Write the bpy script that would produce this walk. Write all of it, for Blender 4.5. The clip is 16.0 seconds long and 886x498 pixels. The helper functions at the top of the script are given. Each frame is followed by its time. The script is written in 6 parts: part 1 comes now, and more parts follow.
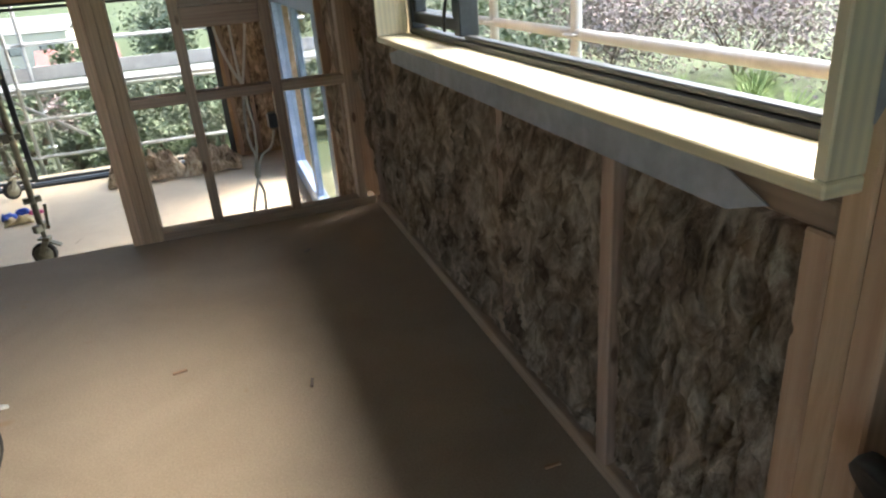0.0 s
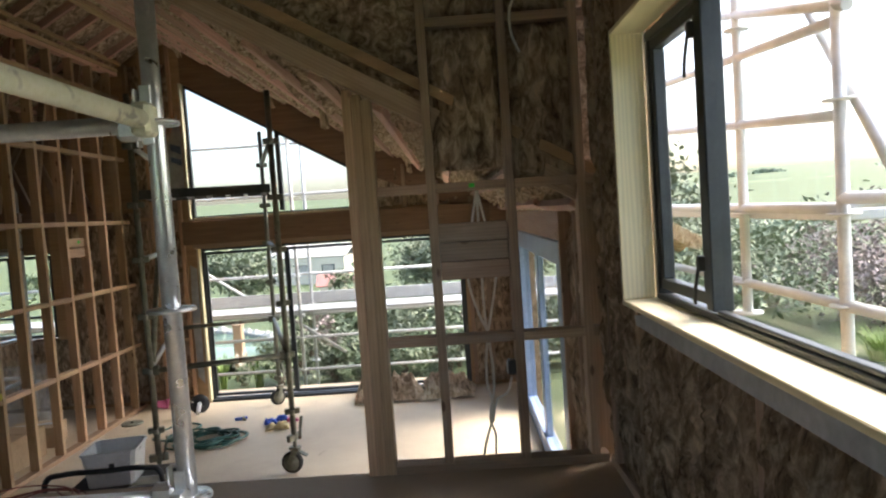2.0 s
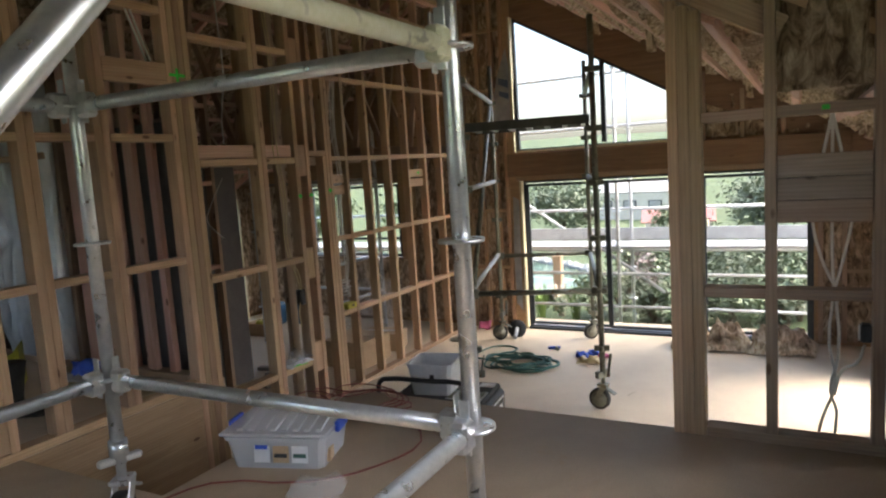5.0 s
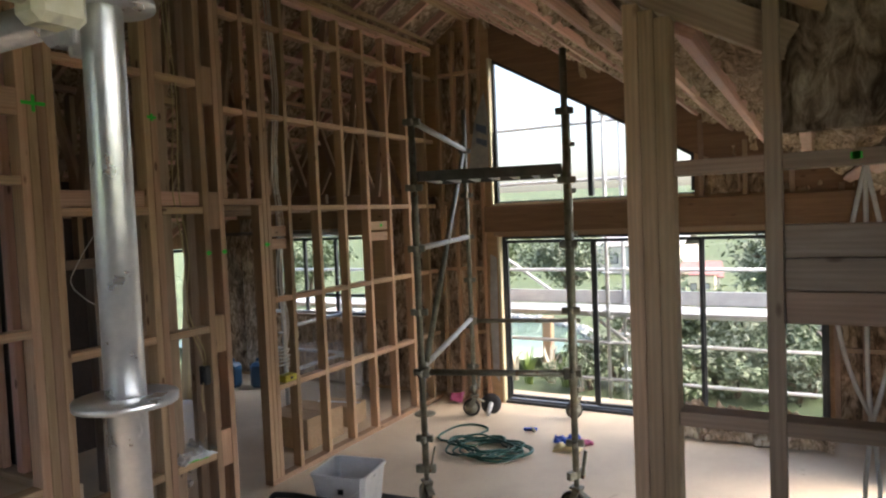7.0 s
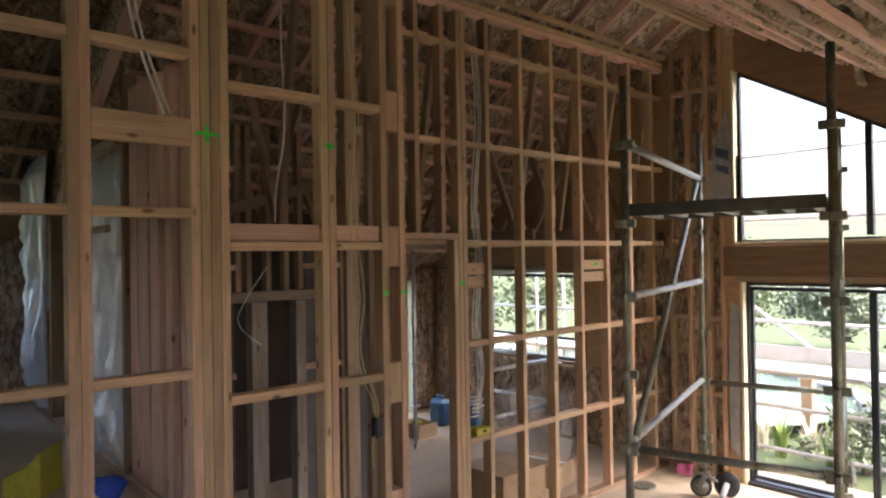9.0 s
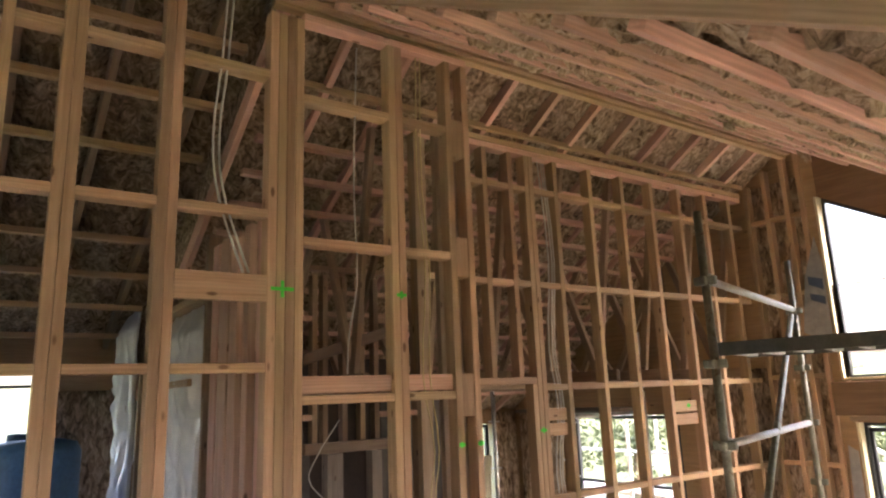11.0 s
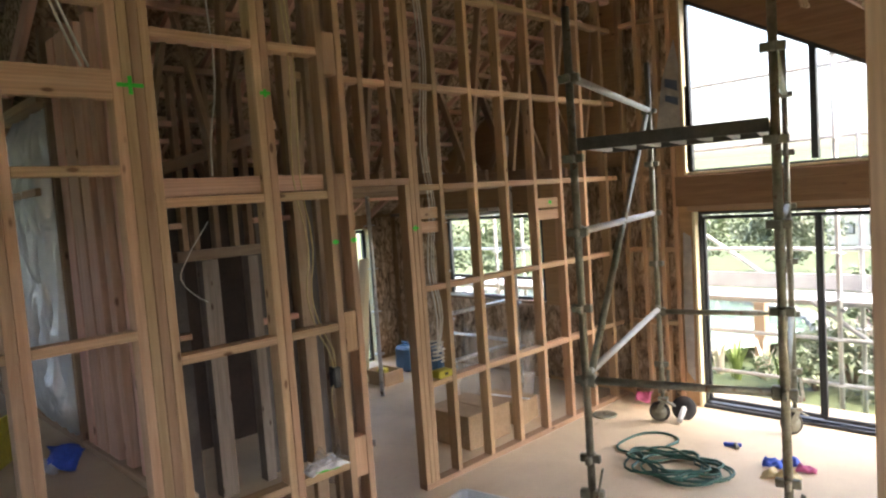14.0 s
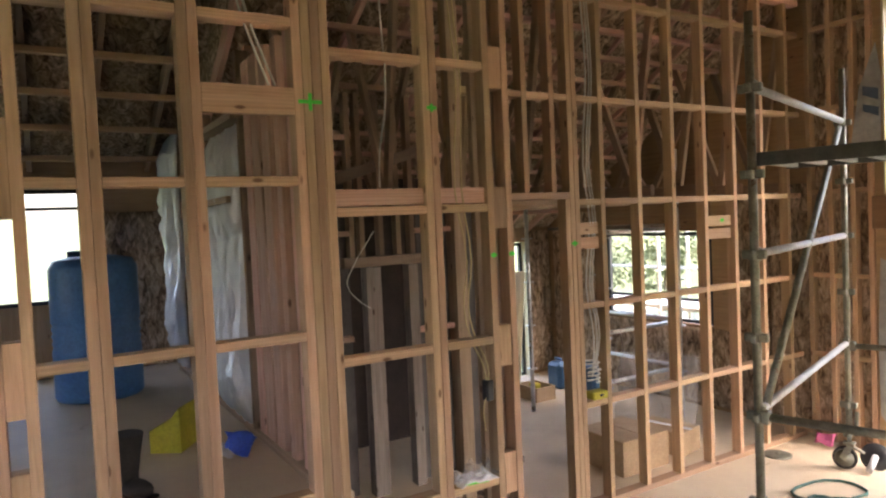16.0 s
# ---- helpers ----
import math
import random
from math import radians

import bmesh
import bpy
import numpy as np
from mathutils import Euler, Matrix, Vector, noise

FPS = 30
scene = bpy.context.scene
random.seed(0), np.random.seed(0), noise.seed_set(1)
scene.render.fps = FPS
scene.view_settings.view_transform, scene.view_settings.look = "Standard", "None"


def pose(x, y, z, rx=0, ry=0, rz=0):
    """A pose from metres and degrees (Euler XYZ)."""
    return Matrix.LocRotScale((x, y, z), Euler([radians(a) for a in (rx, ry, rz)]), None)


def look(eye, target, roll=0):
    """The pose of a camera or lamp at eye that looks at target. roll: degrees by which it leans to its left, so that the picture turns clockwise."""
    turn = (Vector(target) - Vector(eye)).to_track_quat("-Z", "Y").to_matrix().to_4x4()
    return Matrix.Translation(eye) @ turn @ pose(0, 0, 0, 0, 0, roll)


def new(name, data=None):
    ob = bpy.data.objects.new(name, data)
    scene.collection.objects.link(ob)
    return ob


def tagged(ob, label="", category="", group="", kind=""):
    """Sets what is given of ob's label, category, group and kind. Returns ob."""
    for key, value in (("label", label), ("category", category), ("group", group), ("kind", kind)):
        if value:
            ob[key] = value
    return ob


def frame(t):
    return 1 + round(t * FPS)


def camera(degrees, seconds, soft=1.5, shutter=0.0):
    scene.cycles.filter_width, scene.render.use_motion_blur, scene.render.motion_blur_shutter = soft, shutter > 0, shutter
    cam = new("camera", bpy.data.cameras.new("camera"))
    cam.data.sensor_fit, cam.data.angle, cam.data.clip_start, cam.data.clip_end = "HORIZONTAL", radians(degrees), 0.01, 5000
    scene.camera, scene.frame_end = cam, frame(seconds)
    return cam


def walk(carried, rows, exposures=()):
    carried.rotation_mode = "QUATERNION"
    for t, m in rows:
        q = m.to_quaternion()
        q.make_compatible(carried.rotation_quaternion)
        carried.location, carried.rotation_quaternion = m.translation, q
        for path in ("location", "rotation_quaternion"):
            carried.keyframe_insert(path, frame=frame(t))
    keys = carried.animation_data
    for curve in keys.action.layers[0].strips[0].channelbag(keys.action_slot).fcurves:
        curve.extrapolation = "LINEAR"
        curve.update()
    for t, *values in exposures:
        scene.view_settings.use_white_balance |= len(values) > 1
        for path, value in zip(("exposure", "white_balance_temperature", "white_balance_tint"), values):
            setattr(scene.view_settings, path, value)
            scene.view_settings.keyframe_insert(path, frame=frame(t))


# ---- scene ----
cam = camera(66.6, 16.0, 2.2)
PATH = [
    (0, (0.2475, 0.0258, 2.0718), (0.7498, 1.6367, 1.3377), -4.6),
    (0.5, (0.2484, 0.0239, 2.0544), (0.7268, 1.6072, 1.2475), -5.6),
    (1, (0.2604, 0.0294, 2.0755), (0.7102, 1.6477, 1.3239), -6.5),
    (1.5, (0.2530, 0.0432, 2.1528), (0.5502, 1.8308, 1.8336), -4.0),
    (2, (0.2300, 0.0534, 2.1905), (0.2024, 1.8906, 2.0912), -3.9),
    (2.5, (0.1619, 0.0580, 2.1776), (-0.3524, 1.8188, 2.0350), -5.1),
    (3, (0.1316, 0.0966, 2.1795), (-0.6725, 1.7425, 2.0028), -6.0),
    (3.5, (0.1187, 0.0856, 2.1703), (-0.8059, 1.6606, 1.9513), -5.2),
    (4, (0.1343, 0.0975, 2.1740), (-0.7765, 1.6818, 1.9578), -5.4),
    (4.2, (0.1656, 0.1012, 2.1740), (-0.7194, 1.7020, 1.9697), -4.2),
    (6.3, (0.2981, 0.8850, 2.1684), (-0.5511, 2.4987, 1.9246), -3.4),
    (6.5, (0.2898, 1.0092, 2.1832), (-0.5520, 2.6284, 1.9449), -3.0),
    (6.6, (0.2778, 1.0746, 2.1822), (-0.5640, 2.7030, 2.0176), -2.4),
    (7, (0.2364, 1.2724, 2.1951), (-0.6486, 2.8833, 2.1086), -2.4),
    (7.5, (0.2364, 1.5410, 2.2071), (-0.9136, 2.9771, 2.1703), -3.0),
    (8, (0.2052, 1.7627, 2.2117), (-1.1877, 2.9606, 2.1142), -3.3),
    (8.5, (0.0616, 1.8906, 2.2411), (-1.2678, 3.1611, 2.3064), -1.8),
    (8.7, (0.0423, 1.9412, 2.2402), (-1.3046, 3.1952, 2.2522), -1.7),
    (10.8, (0.0018, 2.0396, 2.2982), (-1.5548, 2.9477, 2.6689), -1.3),
    (11, (0.0138, 2.0498, 2.2982), (-1.4628, 3.0756, 2.6901), -2.2),
    (11.5, (0.0497, 2.0617, 2.2972), (-1.2705, 3.2908, 2.6597), -3.3),
    (12, (0.0322, 2.0700, 2.2660), (-1.2144, 3.4104, 2.4536), -3.1),
    (12.5, (0.0432, 2.0783, 2.2439), (-1.1758, 3.4555, 2.2917), -3.0),
    (13, (0.0552, 2.0774, 2.2292), (-1.1767, 3.4436, 2.1878), -3.3),
    (13.5, (0.0432, 2.0746, 2.2163), (-1.2061, 3.4206, 2.1105), -3.5),
    (14, (0.0432, 2.0728, 2.2181), (-1.2724, 3.3534, 2.0884), -4.1),
    (14.5, (0.0322, 2.0645, 2.2172), (-1.3561, 3.2706, 2.1427), -4.1),
    (15, (0.0239, 2.0580, 2.2319), (-1.4278, 3.1887, 2.2062), -3.5),
    (15.5, (0.0221, 2.0617, 2.2292), (-1.4683, 3.1400, 2.1970), -3.0),
    (16, (0.0074, 2.0810, 2.2301), (-1.5658, 3.0323, 2.1574), -2.6),
]
EXPOSURES = [(0.0, 2.9, 6400, 8), (0.6, 2.95, 6400, 8), (1.0, 3.05, 6400, 7), (1.6, 3.09, 6700, 10), (2.2, 2.54, 6450, 11), (4.2, 2.84, 6450, 12), (7.0, 2.74, 6550, 16), (8.2, 2.84, 6650, 17), (8.7, 3.19, 6650, 19), (10.8, 4.19, 7150, 27), (12.0, 3.99, 7250, 26), (13.0, 3.64, 6950, 19), (15.0, 3.54, 6850, 17), (16.0, 3.91, 7150, 23)]
walk(cam, [(t, look(eye, target, roll)) for t, eye, target, roll in PATH], EXPOSURES)

# ---- light ----
SUN_EL, SUN_ROT = radians(51), radians(73)
world = bpy.data.worlds.new("world")
scene.world = world
world.use_nodes = True
wn = world.node_tree.nodes
wl = world.node_tree.links
sky = wn.new("ShaderNodeTexSky")
sky.sky_type = "NISHITA"
sky.sun_disc = False
sky.sun_elevation, sky.sun_rotation = SUN_EL, SUN_ROT
sky.air_density, sky.dust_density, sky.ozone_density = 1.0, 5.0, 1.0
wn["Background"].inputs["Strength"].default_value = 0.15
wl.new(sky.outputs["Color"], wn["Background"].inputs["Color"])
sun_data = bpy.data.lights.new("sun", "SUN")
sun_data.energy, sun_data.angle, sun_data.color = 0.8, radians(60), (0.95, 0.98, 1.0)
sun = new("sun", sun_data)
sun.matrix_world = look((10, 3, 13), (0, 0, 0))

# ---- key measures ----
UF = 0.88          # upper floor level
Y1 = 3.40          # stud wall between the two levels
YF = 8.42          # gable wall, inner face
XL = -3.754        # long stud wall
XN = -3.146        # stud wall beside the upper floor
XW = 0.95          # window wall, inner face
RX, RZ, SL = -3.248, 4.526, 0.572   # ridge and roof slope
GZ = -0.6          # ground outside


def roof_z(x):
    return RZ - SL * abs(x - RX)


# ---- materials ----
def material(name, rough=0.7, metal=0.0):
    m = bpy.data.materials.new(name)
    m.use_nodes = True
    b = m.node_tree.nodes["Principled BSDF"]
    b.inputs["Roughness"].default_value = rough
    b.inputs["Metallic"].default_value = metal
    return m, m.node_tree.nodes, m.node_tree.links, b


def ramp(n, stops):
    r = n.new("ShaderNodeValToRGB")
    while len(r.color_ramp.elements) < len(stops):
        r.color_ramp.elements.new(0.5)
    for e, (p, c) in zip(r.color_ramp.elements, stops):
        e.position, e.color = p, (*c, 1)
    return r


def mixc(n, l, kind, fac, a, b):
    m = n.new("ShaderNodeMix")
    m.data_type, m.blend_type = "RGBA", kind
    for slot, v in ((0, fac), (6, a), (7, b)):
        if isinstance(v, bpy.types.NodeSocket):
            l.new(v, m.inputs[slot])
        elif isinstance(v, tuple):
            m.inputs[slot].default_value = (*v, 1)
        else:
            m.inputs[slot].default_value = v
    return m.outputs[2]


def coords(n, l, scale=(1, 1, 1), space="Object"):
    tc, mp = n.new("ShaderNodeTexCoord"), n.new("ShaderNodeMapping")
    mp.inputs["Scale"].default_value = scale
    l.new(tc.outputs[space], mp.inputs["Vector"])
    return mp.outputs["Vector"]


def noise_tex(n, l, vec, scale, detail=4, rough=0.6, dist=0.0):
    t = n.new("ShaderNodeTexNoise")
    t.inputs["Scale"].default_value, t.inputs["Detail"].default_value = scale, detail
    t.inputs["Roughness"].default_value, t.inputs["Distortion"].default_value = rough, dist
    l.new(vec, t.inputs["Vector"])
    return t.outputs["Fac"]


def bump(n, l, b, height, strength, dist=0.01):
    k = n.new("ShaderNodeBump")
    k.inputs["Strength"].default_value, k.inputs["Distance"].default_value = strength, dist
    l.new(height, k.inputs["Height"])
    l.new(k.outputs["Normal"], b.inputs["Normal"])


def wood(name, light, dark, tint=(0.5, 0.5), rough=0.65, tone_range=(0.72, 1.2), knots=0.8):
    """Sawn timber, grain along local x; each board shifted and toned by its own random number."""
    m, n, l, b = material(name, rough)
    info, vec = n.new("ShaderNodeObjectInfo"), coords(n, l, (0.9, 14, 14))
    add = n.new("ShaderNodeVectorMath")
    add.operation = "ADD"
    sc = n.new("ShaderNodeMath")
    sc.operation, sc.inputs[1].default_value = "MULTIPLY", 57.0
    l.new(info.outputs["Random"], sc.inputs[0])
    l.new(vec, add.inputs[0])
    l.new(sc.outputs[0], add.inputs[1])
    v = add.outputs[0]
    g = noise_tex(n, l, v, 2.2, 6, 0.65, 0.8)
    r = ramp(n, [(0.3, dark), (0.7, light)])
    l.new(g, r.inputs[0])
    wv = n.new("ShaderNodeTexWave")
    wv.bands_direction = "Z"
    wv.inputs["Scale"].default_value, wv.inputs["Distortion"].default_value = 1.3, 5.0
    wv.inputs["Detail"].default_value = 2
    l.new(v, wv.inputs["Vector"])
    c = mixc(n, l, "MULTIPLY", 0.14, r.outputs[0], wv.outputs["Color"])
    tone = n.new("ShaderNodeMapRange")
    tone.inputs[3].default_value, tone.inputs[4].default_value = tone_range
    l.new(info.outputs["Random"], tone.inputs[0])
    hsv = n.new("ShaderNodeHueSaturation")
    l.new(tone.outputs[0], hsv.inputs["Value"])
    hue = n.new("ShaderNodeMapRange")
    hue.inputs[3].default_value, hue.inputs[4].default_value = tint
    mul = n.new("ShaderNodeMath")
    mul.operation, mul.inputs[1].default_value = "MULTIPLY", 7.31
    fr = n.new("ShaderNodeMath")
    fr.operation = "FRACT"
    l.new(info.outputs["Random"], mul.inputs[0])
    l.new(mul.outputs[0], fr.inputs[0])
    l.new(fr.outputs[0], hue.inputs[0])
    l.new(hue.outputs[0], hsv.inputs["Hue"])
    l.new(c, hsv.inputs["Color"])
    # knots
    vo = n.new("ShaderNodeTexVoronoi")
    vo.inputs["Scale"].default_value = 1.0
    add2 = n.new("ShaderNodeVectorMath")
    add2.operation = "ADD"
    l.new(coords(n, l, (3.2, 8, 8)), add2.inputs[0])
    l.new(sc.outputs[0], add2.inputs[1])
    l.new(add2.outputs[0], vo.inputs["Vector"])
    kr = ramp(n, [(0.06, (0.20, 0.10, 0.05)), (0.11, (1, 1, 1))])
    l.new(vo.outputs["Distance"], kr.inputs[0])
    c2 = mixc(n, l, "MULTIPLY", knots, hsv.outputs[0], kr.outputs[0])
    l.new(c2, b.inputs["Base Color"])
    bump(n, l, b, g, 0.25, 0.004)
    return m


def mottled(name, a, c, scale=6, rough=0.7, metal=0.0, bump_s=0.2, bump_d=0.004, fine=60, spots=None, space="Object"):
    """Two-scale surface between two colours with fine relief."""
    m, n, l, b = material(name, rough, metal)
    v = coords(n, l, (1, 1, 1), space)
    big, small = noise_tex(n, l, v, scale, 5, 0.6, 0.4), noise_tex(n, l, v, fine, 3, 0.6)
    r = ramp(n, [(0.32, a), (0.68, c)])
    l.new(big, r.inputs[0])
    col = mixc(n, l, "OVERLAY", 0.35, r.outputs[0], small)
    if spots:
        s = noise_tex(n, l, v, spots[0], 3, 0.7, 1.2)
        sr = ramp(n, [(spots[1], (0, 0, 0)), (spots[1] + 0.08, (1, 1, 1))])
        l.new(s, sr.inputs[0])
        col = mixc(n, l, "MIX", sr.outputs[0], col, spots[2])
    l.new(col, b.inputs["Base Color"])
    rr = n.new("ShaderNodeMapRange")
    rr.inputs[3].default_value, rr.inputs[4].default_value = max(rough - 0.12, 0.05), min(rough + 0.12, 1)
    l.new(big, rr.inputs[0])
    l.new(rr.outputs[0], b.inputs["Roughness"])
    bump(n, l, b, small, bump_s, bump_d)
    return m


def wool_material(name, a, c, dark, tuft):
    """Glass wool: matted tufts and fine fibres, tan to brown, crease shade painted in."""
    m, n, l, b = material(name, 0.95)
    v = coords(n, l, (1, 1, 0.42))
    f1, f2, f3 = noise_tex(n, l, v, tuft, 5, 0.62, 0.9), noise_tex(n, l, v, 110, 5, 0.75, 1.0), noise_tex(n, l, v, 4.0, 3, 0.5, 0.3)
    # lowest stop puts shade into the hollows of the bump noise
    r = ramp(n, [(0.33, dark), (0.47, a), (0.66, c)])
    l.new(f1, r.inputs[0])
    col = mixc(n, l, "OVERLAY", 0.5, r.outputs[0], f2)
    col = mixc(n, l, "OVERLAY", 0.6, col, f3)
    l.new(col, b.inputs["Base Color"])
    ad = n.new("ShaderNodeMath")
    ad.operation = "ADD"
    l.new(f1, ad.inputs[0])
    l.new(f2, ad.inputs[1])
    bump(n, l, b, ad.outputs[0], 1.0, 0.02)
    return m


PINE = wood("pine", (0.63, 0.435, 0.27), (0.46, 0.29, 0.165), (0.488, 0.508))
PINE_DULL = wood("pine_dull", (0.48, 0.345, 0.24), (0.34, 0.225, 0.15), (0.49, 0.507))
PINE_PALE = wood("pine_pale", (0.86, 0.77, 0.54), (0.80, 0.70, 0.46), (0.495, 0.505), 0.5, (0.95, 1.05), 0.15)
PINE_PINK = wood("pine_pink", (0.74, 0.50, 0.37), (0.60, 0.365, 0.25), (0.48, 0.50))
GLULAM = wood("glulam", (0.32, 0.19, 0.11), (0.21, 0.115, 0.06), (0.49, 0.505), 0.6, (0.85, 1.1), 0.5)
WEATHERED = wood("weathered_board", (0.34, 0.30, 0.26), (0.20, 0.165, 0.14), (0.49, 0.5), 0.85)
OLD_BOARD = wood("old_board", (0.36, 0.28, 0.215), (0.24, 0.175, 0.13), (0.49, 0.5), 0.8)
PLY = wood("plywood", (0.45, 0.29, 0.165), (0.34, 0.205, 0.105), (0.495, 0.505), 0.6)
CHIPBOARD = mottled("particle_board", (0.32, 0.25, 0.175), (0.42, 0.335, 0.24), 1.6, 0.62, 0, 0.15, 0.002, 160, (3.0, 0.66, (0.36, 0.26, 0.16)))
CHIPBOARD_PALE = mottled("particle_board_dusty", (0.58, 0.465, 0.33), (0.70, 0.585, 0.43), 1.4, 0.6, 0, 0.15, 0.002, 160, (2.6, 0.68, (0.48, 0.37, 0.24)))
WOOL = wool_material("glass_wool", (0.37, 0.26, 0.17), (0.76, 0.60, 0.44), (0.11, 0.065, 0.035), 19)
# same wool in lighter colours, bounce light from the floor painted in
WOOL_LIT = wool_material("glass_wool_lit", (0.52, 0.385, 0.25), (0.84, 0.70, 0.52), (0.15, 0.095, 0.05), 22)
STEEL = mottled("galvanised_steel", (0.56, 0.58, 0.60), (0.76, 0.78, 0.79), 11, 0.30, 0.82, 0.2, 0.001, 70, (16, 0.64, (0.86, 0.87, 0.88)))
STEEL_OLD = mottled("weathered_steel", (0.16, 0.16, 0.12), (0.30, 0.30, 0.25), 12, 0.5, 0.7, 0.3, 0.002, 60, (9, 0.6, (0.16, 0.09, 0.05)))
STEEL_WHITE = mottled("pale_zinc", (0.46, 0.47, 0.48), (0.60, 0.61, 0.62), 9, 0.45, 0.15, 0.15, 0.001, 60)
STEEL_CREAM = mottled("cream_paint", (0.62, 0.60, 0.44), (0.74, 0.73, 0.58), 7, 0.45, 0.1, 0.2, 0.001, 50, (6, 0.62, (0.35, 0.33, 0.27)))
STEEL_DARK = mottled("dark_steel", (0.05, 0.05, 0.045), (0.10, 0.098, 0.088), 9, 0.6, 0.2, 0.3, 0.002, 60)
ALU = mottled("dark_aluminium", (0.028, 0.032, 0.038), (0.045, 0.05, 0.056), 6, 0.4, 0.3, 0.05, 0.001, 90)
BLUEFILM = mottled("blue_grey_film", (0.18, 0.25, 0.40), (0.27, 0.34, 0.50), 5, 0.45, 0.1, 0.2, 0.003, 40)
RUBBER = mottled("rubber", (0.02, 0.02, 0.02), (0.05, 0.045, 0.04), 12, 0.7, 0, 0.3, 0.002, 70)
BLACK = mottled("black_plastic", (0.015, 0.015, 0.016), (0.04, 0.04, 0.042), 8, 0.45, 0, 0.1, 0.001, 60)
WHITE = mottled("white_plastic", (0.66, 0.67, 0.68), (0.78, 0.79, 0.80), 5, 0.4, 0, 0.08, 0.001, 40)
GIB = mottled("plasterboard", (0.60, 0.61, 0.62), (0.68, 0.69, 0.70), 3, 0.8, 0, 0.1, 0.001, 90)
CABLE = mottled("white_cable", (0.62, 0.60, 0.55), (0.75, 0.72, 0.66), 8, 0.5, 0, 0.05, 0.001, 40)
PRINT_SLATE = mottled("slate_print", (0.05, 0.08, 0.14), (0.09, 0.13, 0.21), 8, 0.6)
CABLE_YELLOW = mottled("cream_cable", (0.50, 0.40, 0.20), (0.62, 0.51, 0.28), 8, 0.5, 0, 0.05, 0.001, 40)
HOSE = mottled("green_hose", (0.016, 0.07, 0.055), (0.035, 0.12, 0.095), 9, 0.45, 0, 0.1, 0.001, 60)
RED_CORD = mottled("red_cord", (0.17, 0.045, 0.035), (0.26, 0.075, 0.055), 9, 0.5, 0, 0.1, 0.001, 60)
BLUE_TANK = mottled("blue_plastic", (0.05, 0.17, 0.38), (0.08, 0.24, 0.50), 2, 0.4, 0, 0.1, 0.002, 30)
BLUE_CAN = mottled("dark_blue_plastic", (0.02, 0.07, 0.15), (0.035, 0.11, 0.22), 4, 0.4, 0, 0.1, 0.001, 40)
FOIL = mottled("silver_foil", (0.72, 0.76, 0.83), (0.88, 0.91, 0.95), 4, 0.38, 0.55, 0.5, 0.01, 18)
FLASH = mottled("grey_flashing_tape", (0.30, 0.31, 0.34), (0.42, 0.43, 0.46), 4, 0.55, 0, 0.3, 0.003, 22)
GREEN = mottled("green_paint", (0.02, 0.55, 0.04), (0.05, 0.75, 0.08), 20, 0.6, 0, 0.1, 0.001, 60)
YELLOW = mottled("yellow_card", (0.42, 0.38, 0.03), (0.55, 0.50, 0.06), 5, 0.6, 0, 0.1, 0.001, 50)
REDP = mottled("red_print", (0.45, 0.03, 0.03), (0.60, 0.06, 0.05), 5, 0.5)
BLUEP = mottled("blue_print", (0.02, 0.06, 0.40), (0.04, 0.12, 0.60), 5, 0.5)
PINKP = mottled("pink_plastic", (0.50, 0.09, 0.22), (0.62, 0.15, 0.30), 5, 0.5)
CARD = mottled("cardboard", (0.42, 0.29, 0.17), (0.52, 0.38, 0.24), 5, 0.8, 0, 0.15, 0.001, 70)
WRAP = mottled("building_wrap", (0.30, 0.29, 0.28), (0.46, 0.45, 0.44), 3, 0.6, 0, 0.4, 0.006, 14)
GRASS = mottled("grass", (0.065, 0.09, 0.035), (0.105, 0.13, 0.055), 0.5, 0.9, 0, 0.8, 0.05, 20, (0.25, 0.62, (0.12, 0.13, 0.07)))
HILL = mottled("far_fields", (0.085, 0.115, 0.05), (0.14, 0.17, 0.08), 0.02, 0.95, 0, 0.3, 0.1, 1.0, (0.05, 0.6, (0.06, 0.12, 0.04)))
# leaf colours lifted and greyed: haze painted in, strongest on the far trees
LEAF = mottled("leaves", (0.09, 0.125, 0.065), (0.185, 0.22, 0.12), 3, 0.6, 0, 0.2, 0.01, 20)
LEAF_DARK_HAZED = mottled("hazed_dark_leaves", (0.11, 0.135, 0.085), (0.20, 0.225, 0.145), 3, 0.6, 0, 0.2, 0.01, 20)
LEAF_PINK = mottled("pink_blossom", (0.15, 0.15, 0.10), (0.42, 0.31, 0.32), 9, 0.7, 0, 0.2, 0.01, 20)
LEAF_FAR_HAZED = mottled("hazed_far_leaves", (0.15, 0.19, 0.14), (0.24, 0.29, 0.21), 0.3, 0.9, 0, 0.2, 0.01, 4)
LEAF_BRIGHT = mottled("tussock", (0.13, 0.20, 0.04), (0.24, 0.31, 0.09), 4, 0.7, 0, 0.2, 0.01, 20)
BARK = mottled("bark", (0.09, 0.06, 0.04), (0.18, 0.13, 0.09), 9, 0.9, 0, 0.6, 0.02, 40)
WATER = mottled("pond_water", (0.11, 0.18, 0.13), (0.15, 0.23, 0.17), 0.6, 0.12, 0, 0.1, 0.01, 3)
STONE = mottled("stone", (0.28, 0.27, 0.25), (0.46, 0.45, 0.42), 5, 0.85, 0, 0.5, 0.01, 40)
ROOFRED = mottled("red_iron_roof", (0.30, 0.12, 0.10), (0.40, 0.18, 0.15), 3, 0.5)
PALEWALL = mottled("pale_wall", (0.60, 0.54, 0.44), (0.72, 0.66, 0.56), 3, 0.8)

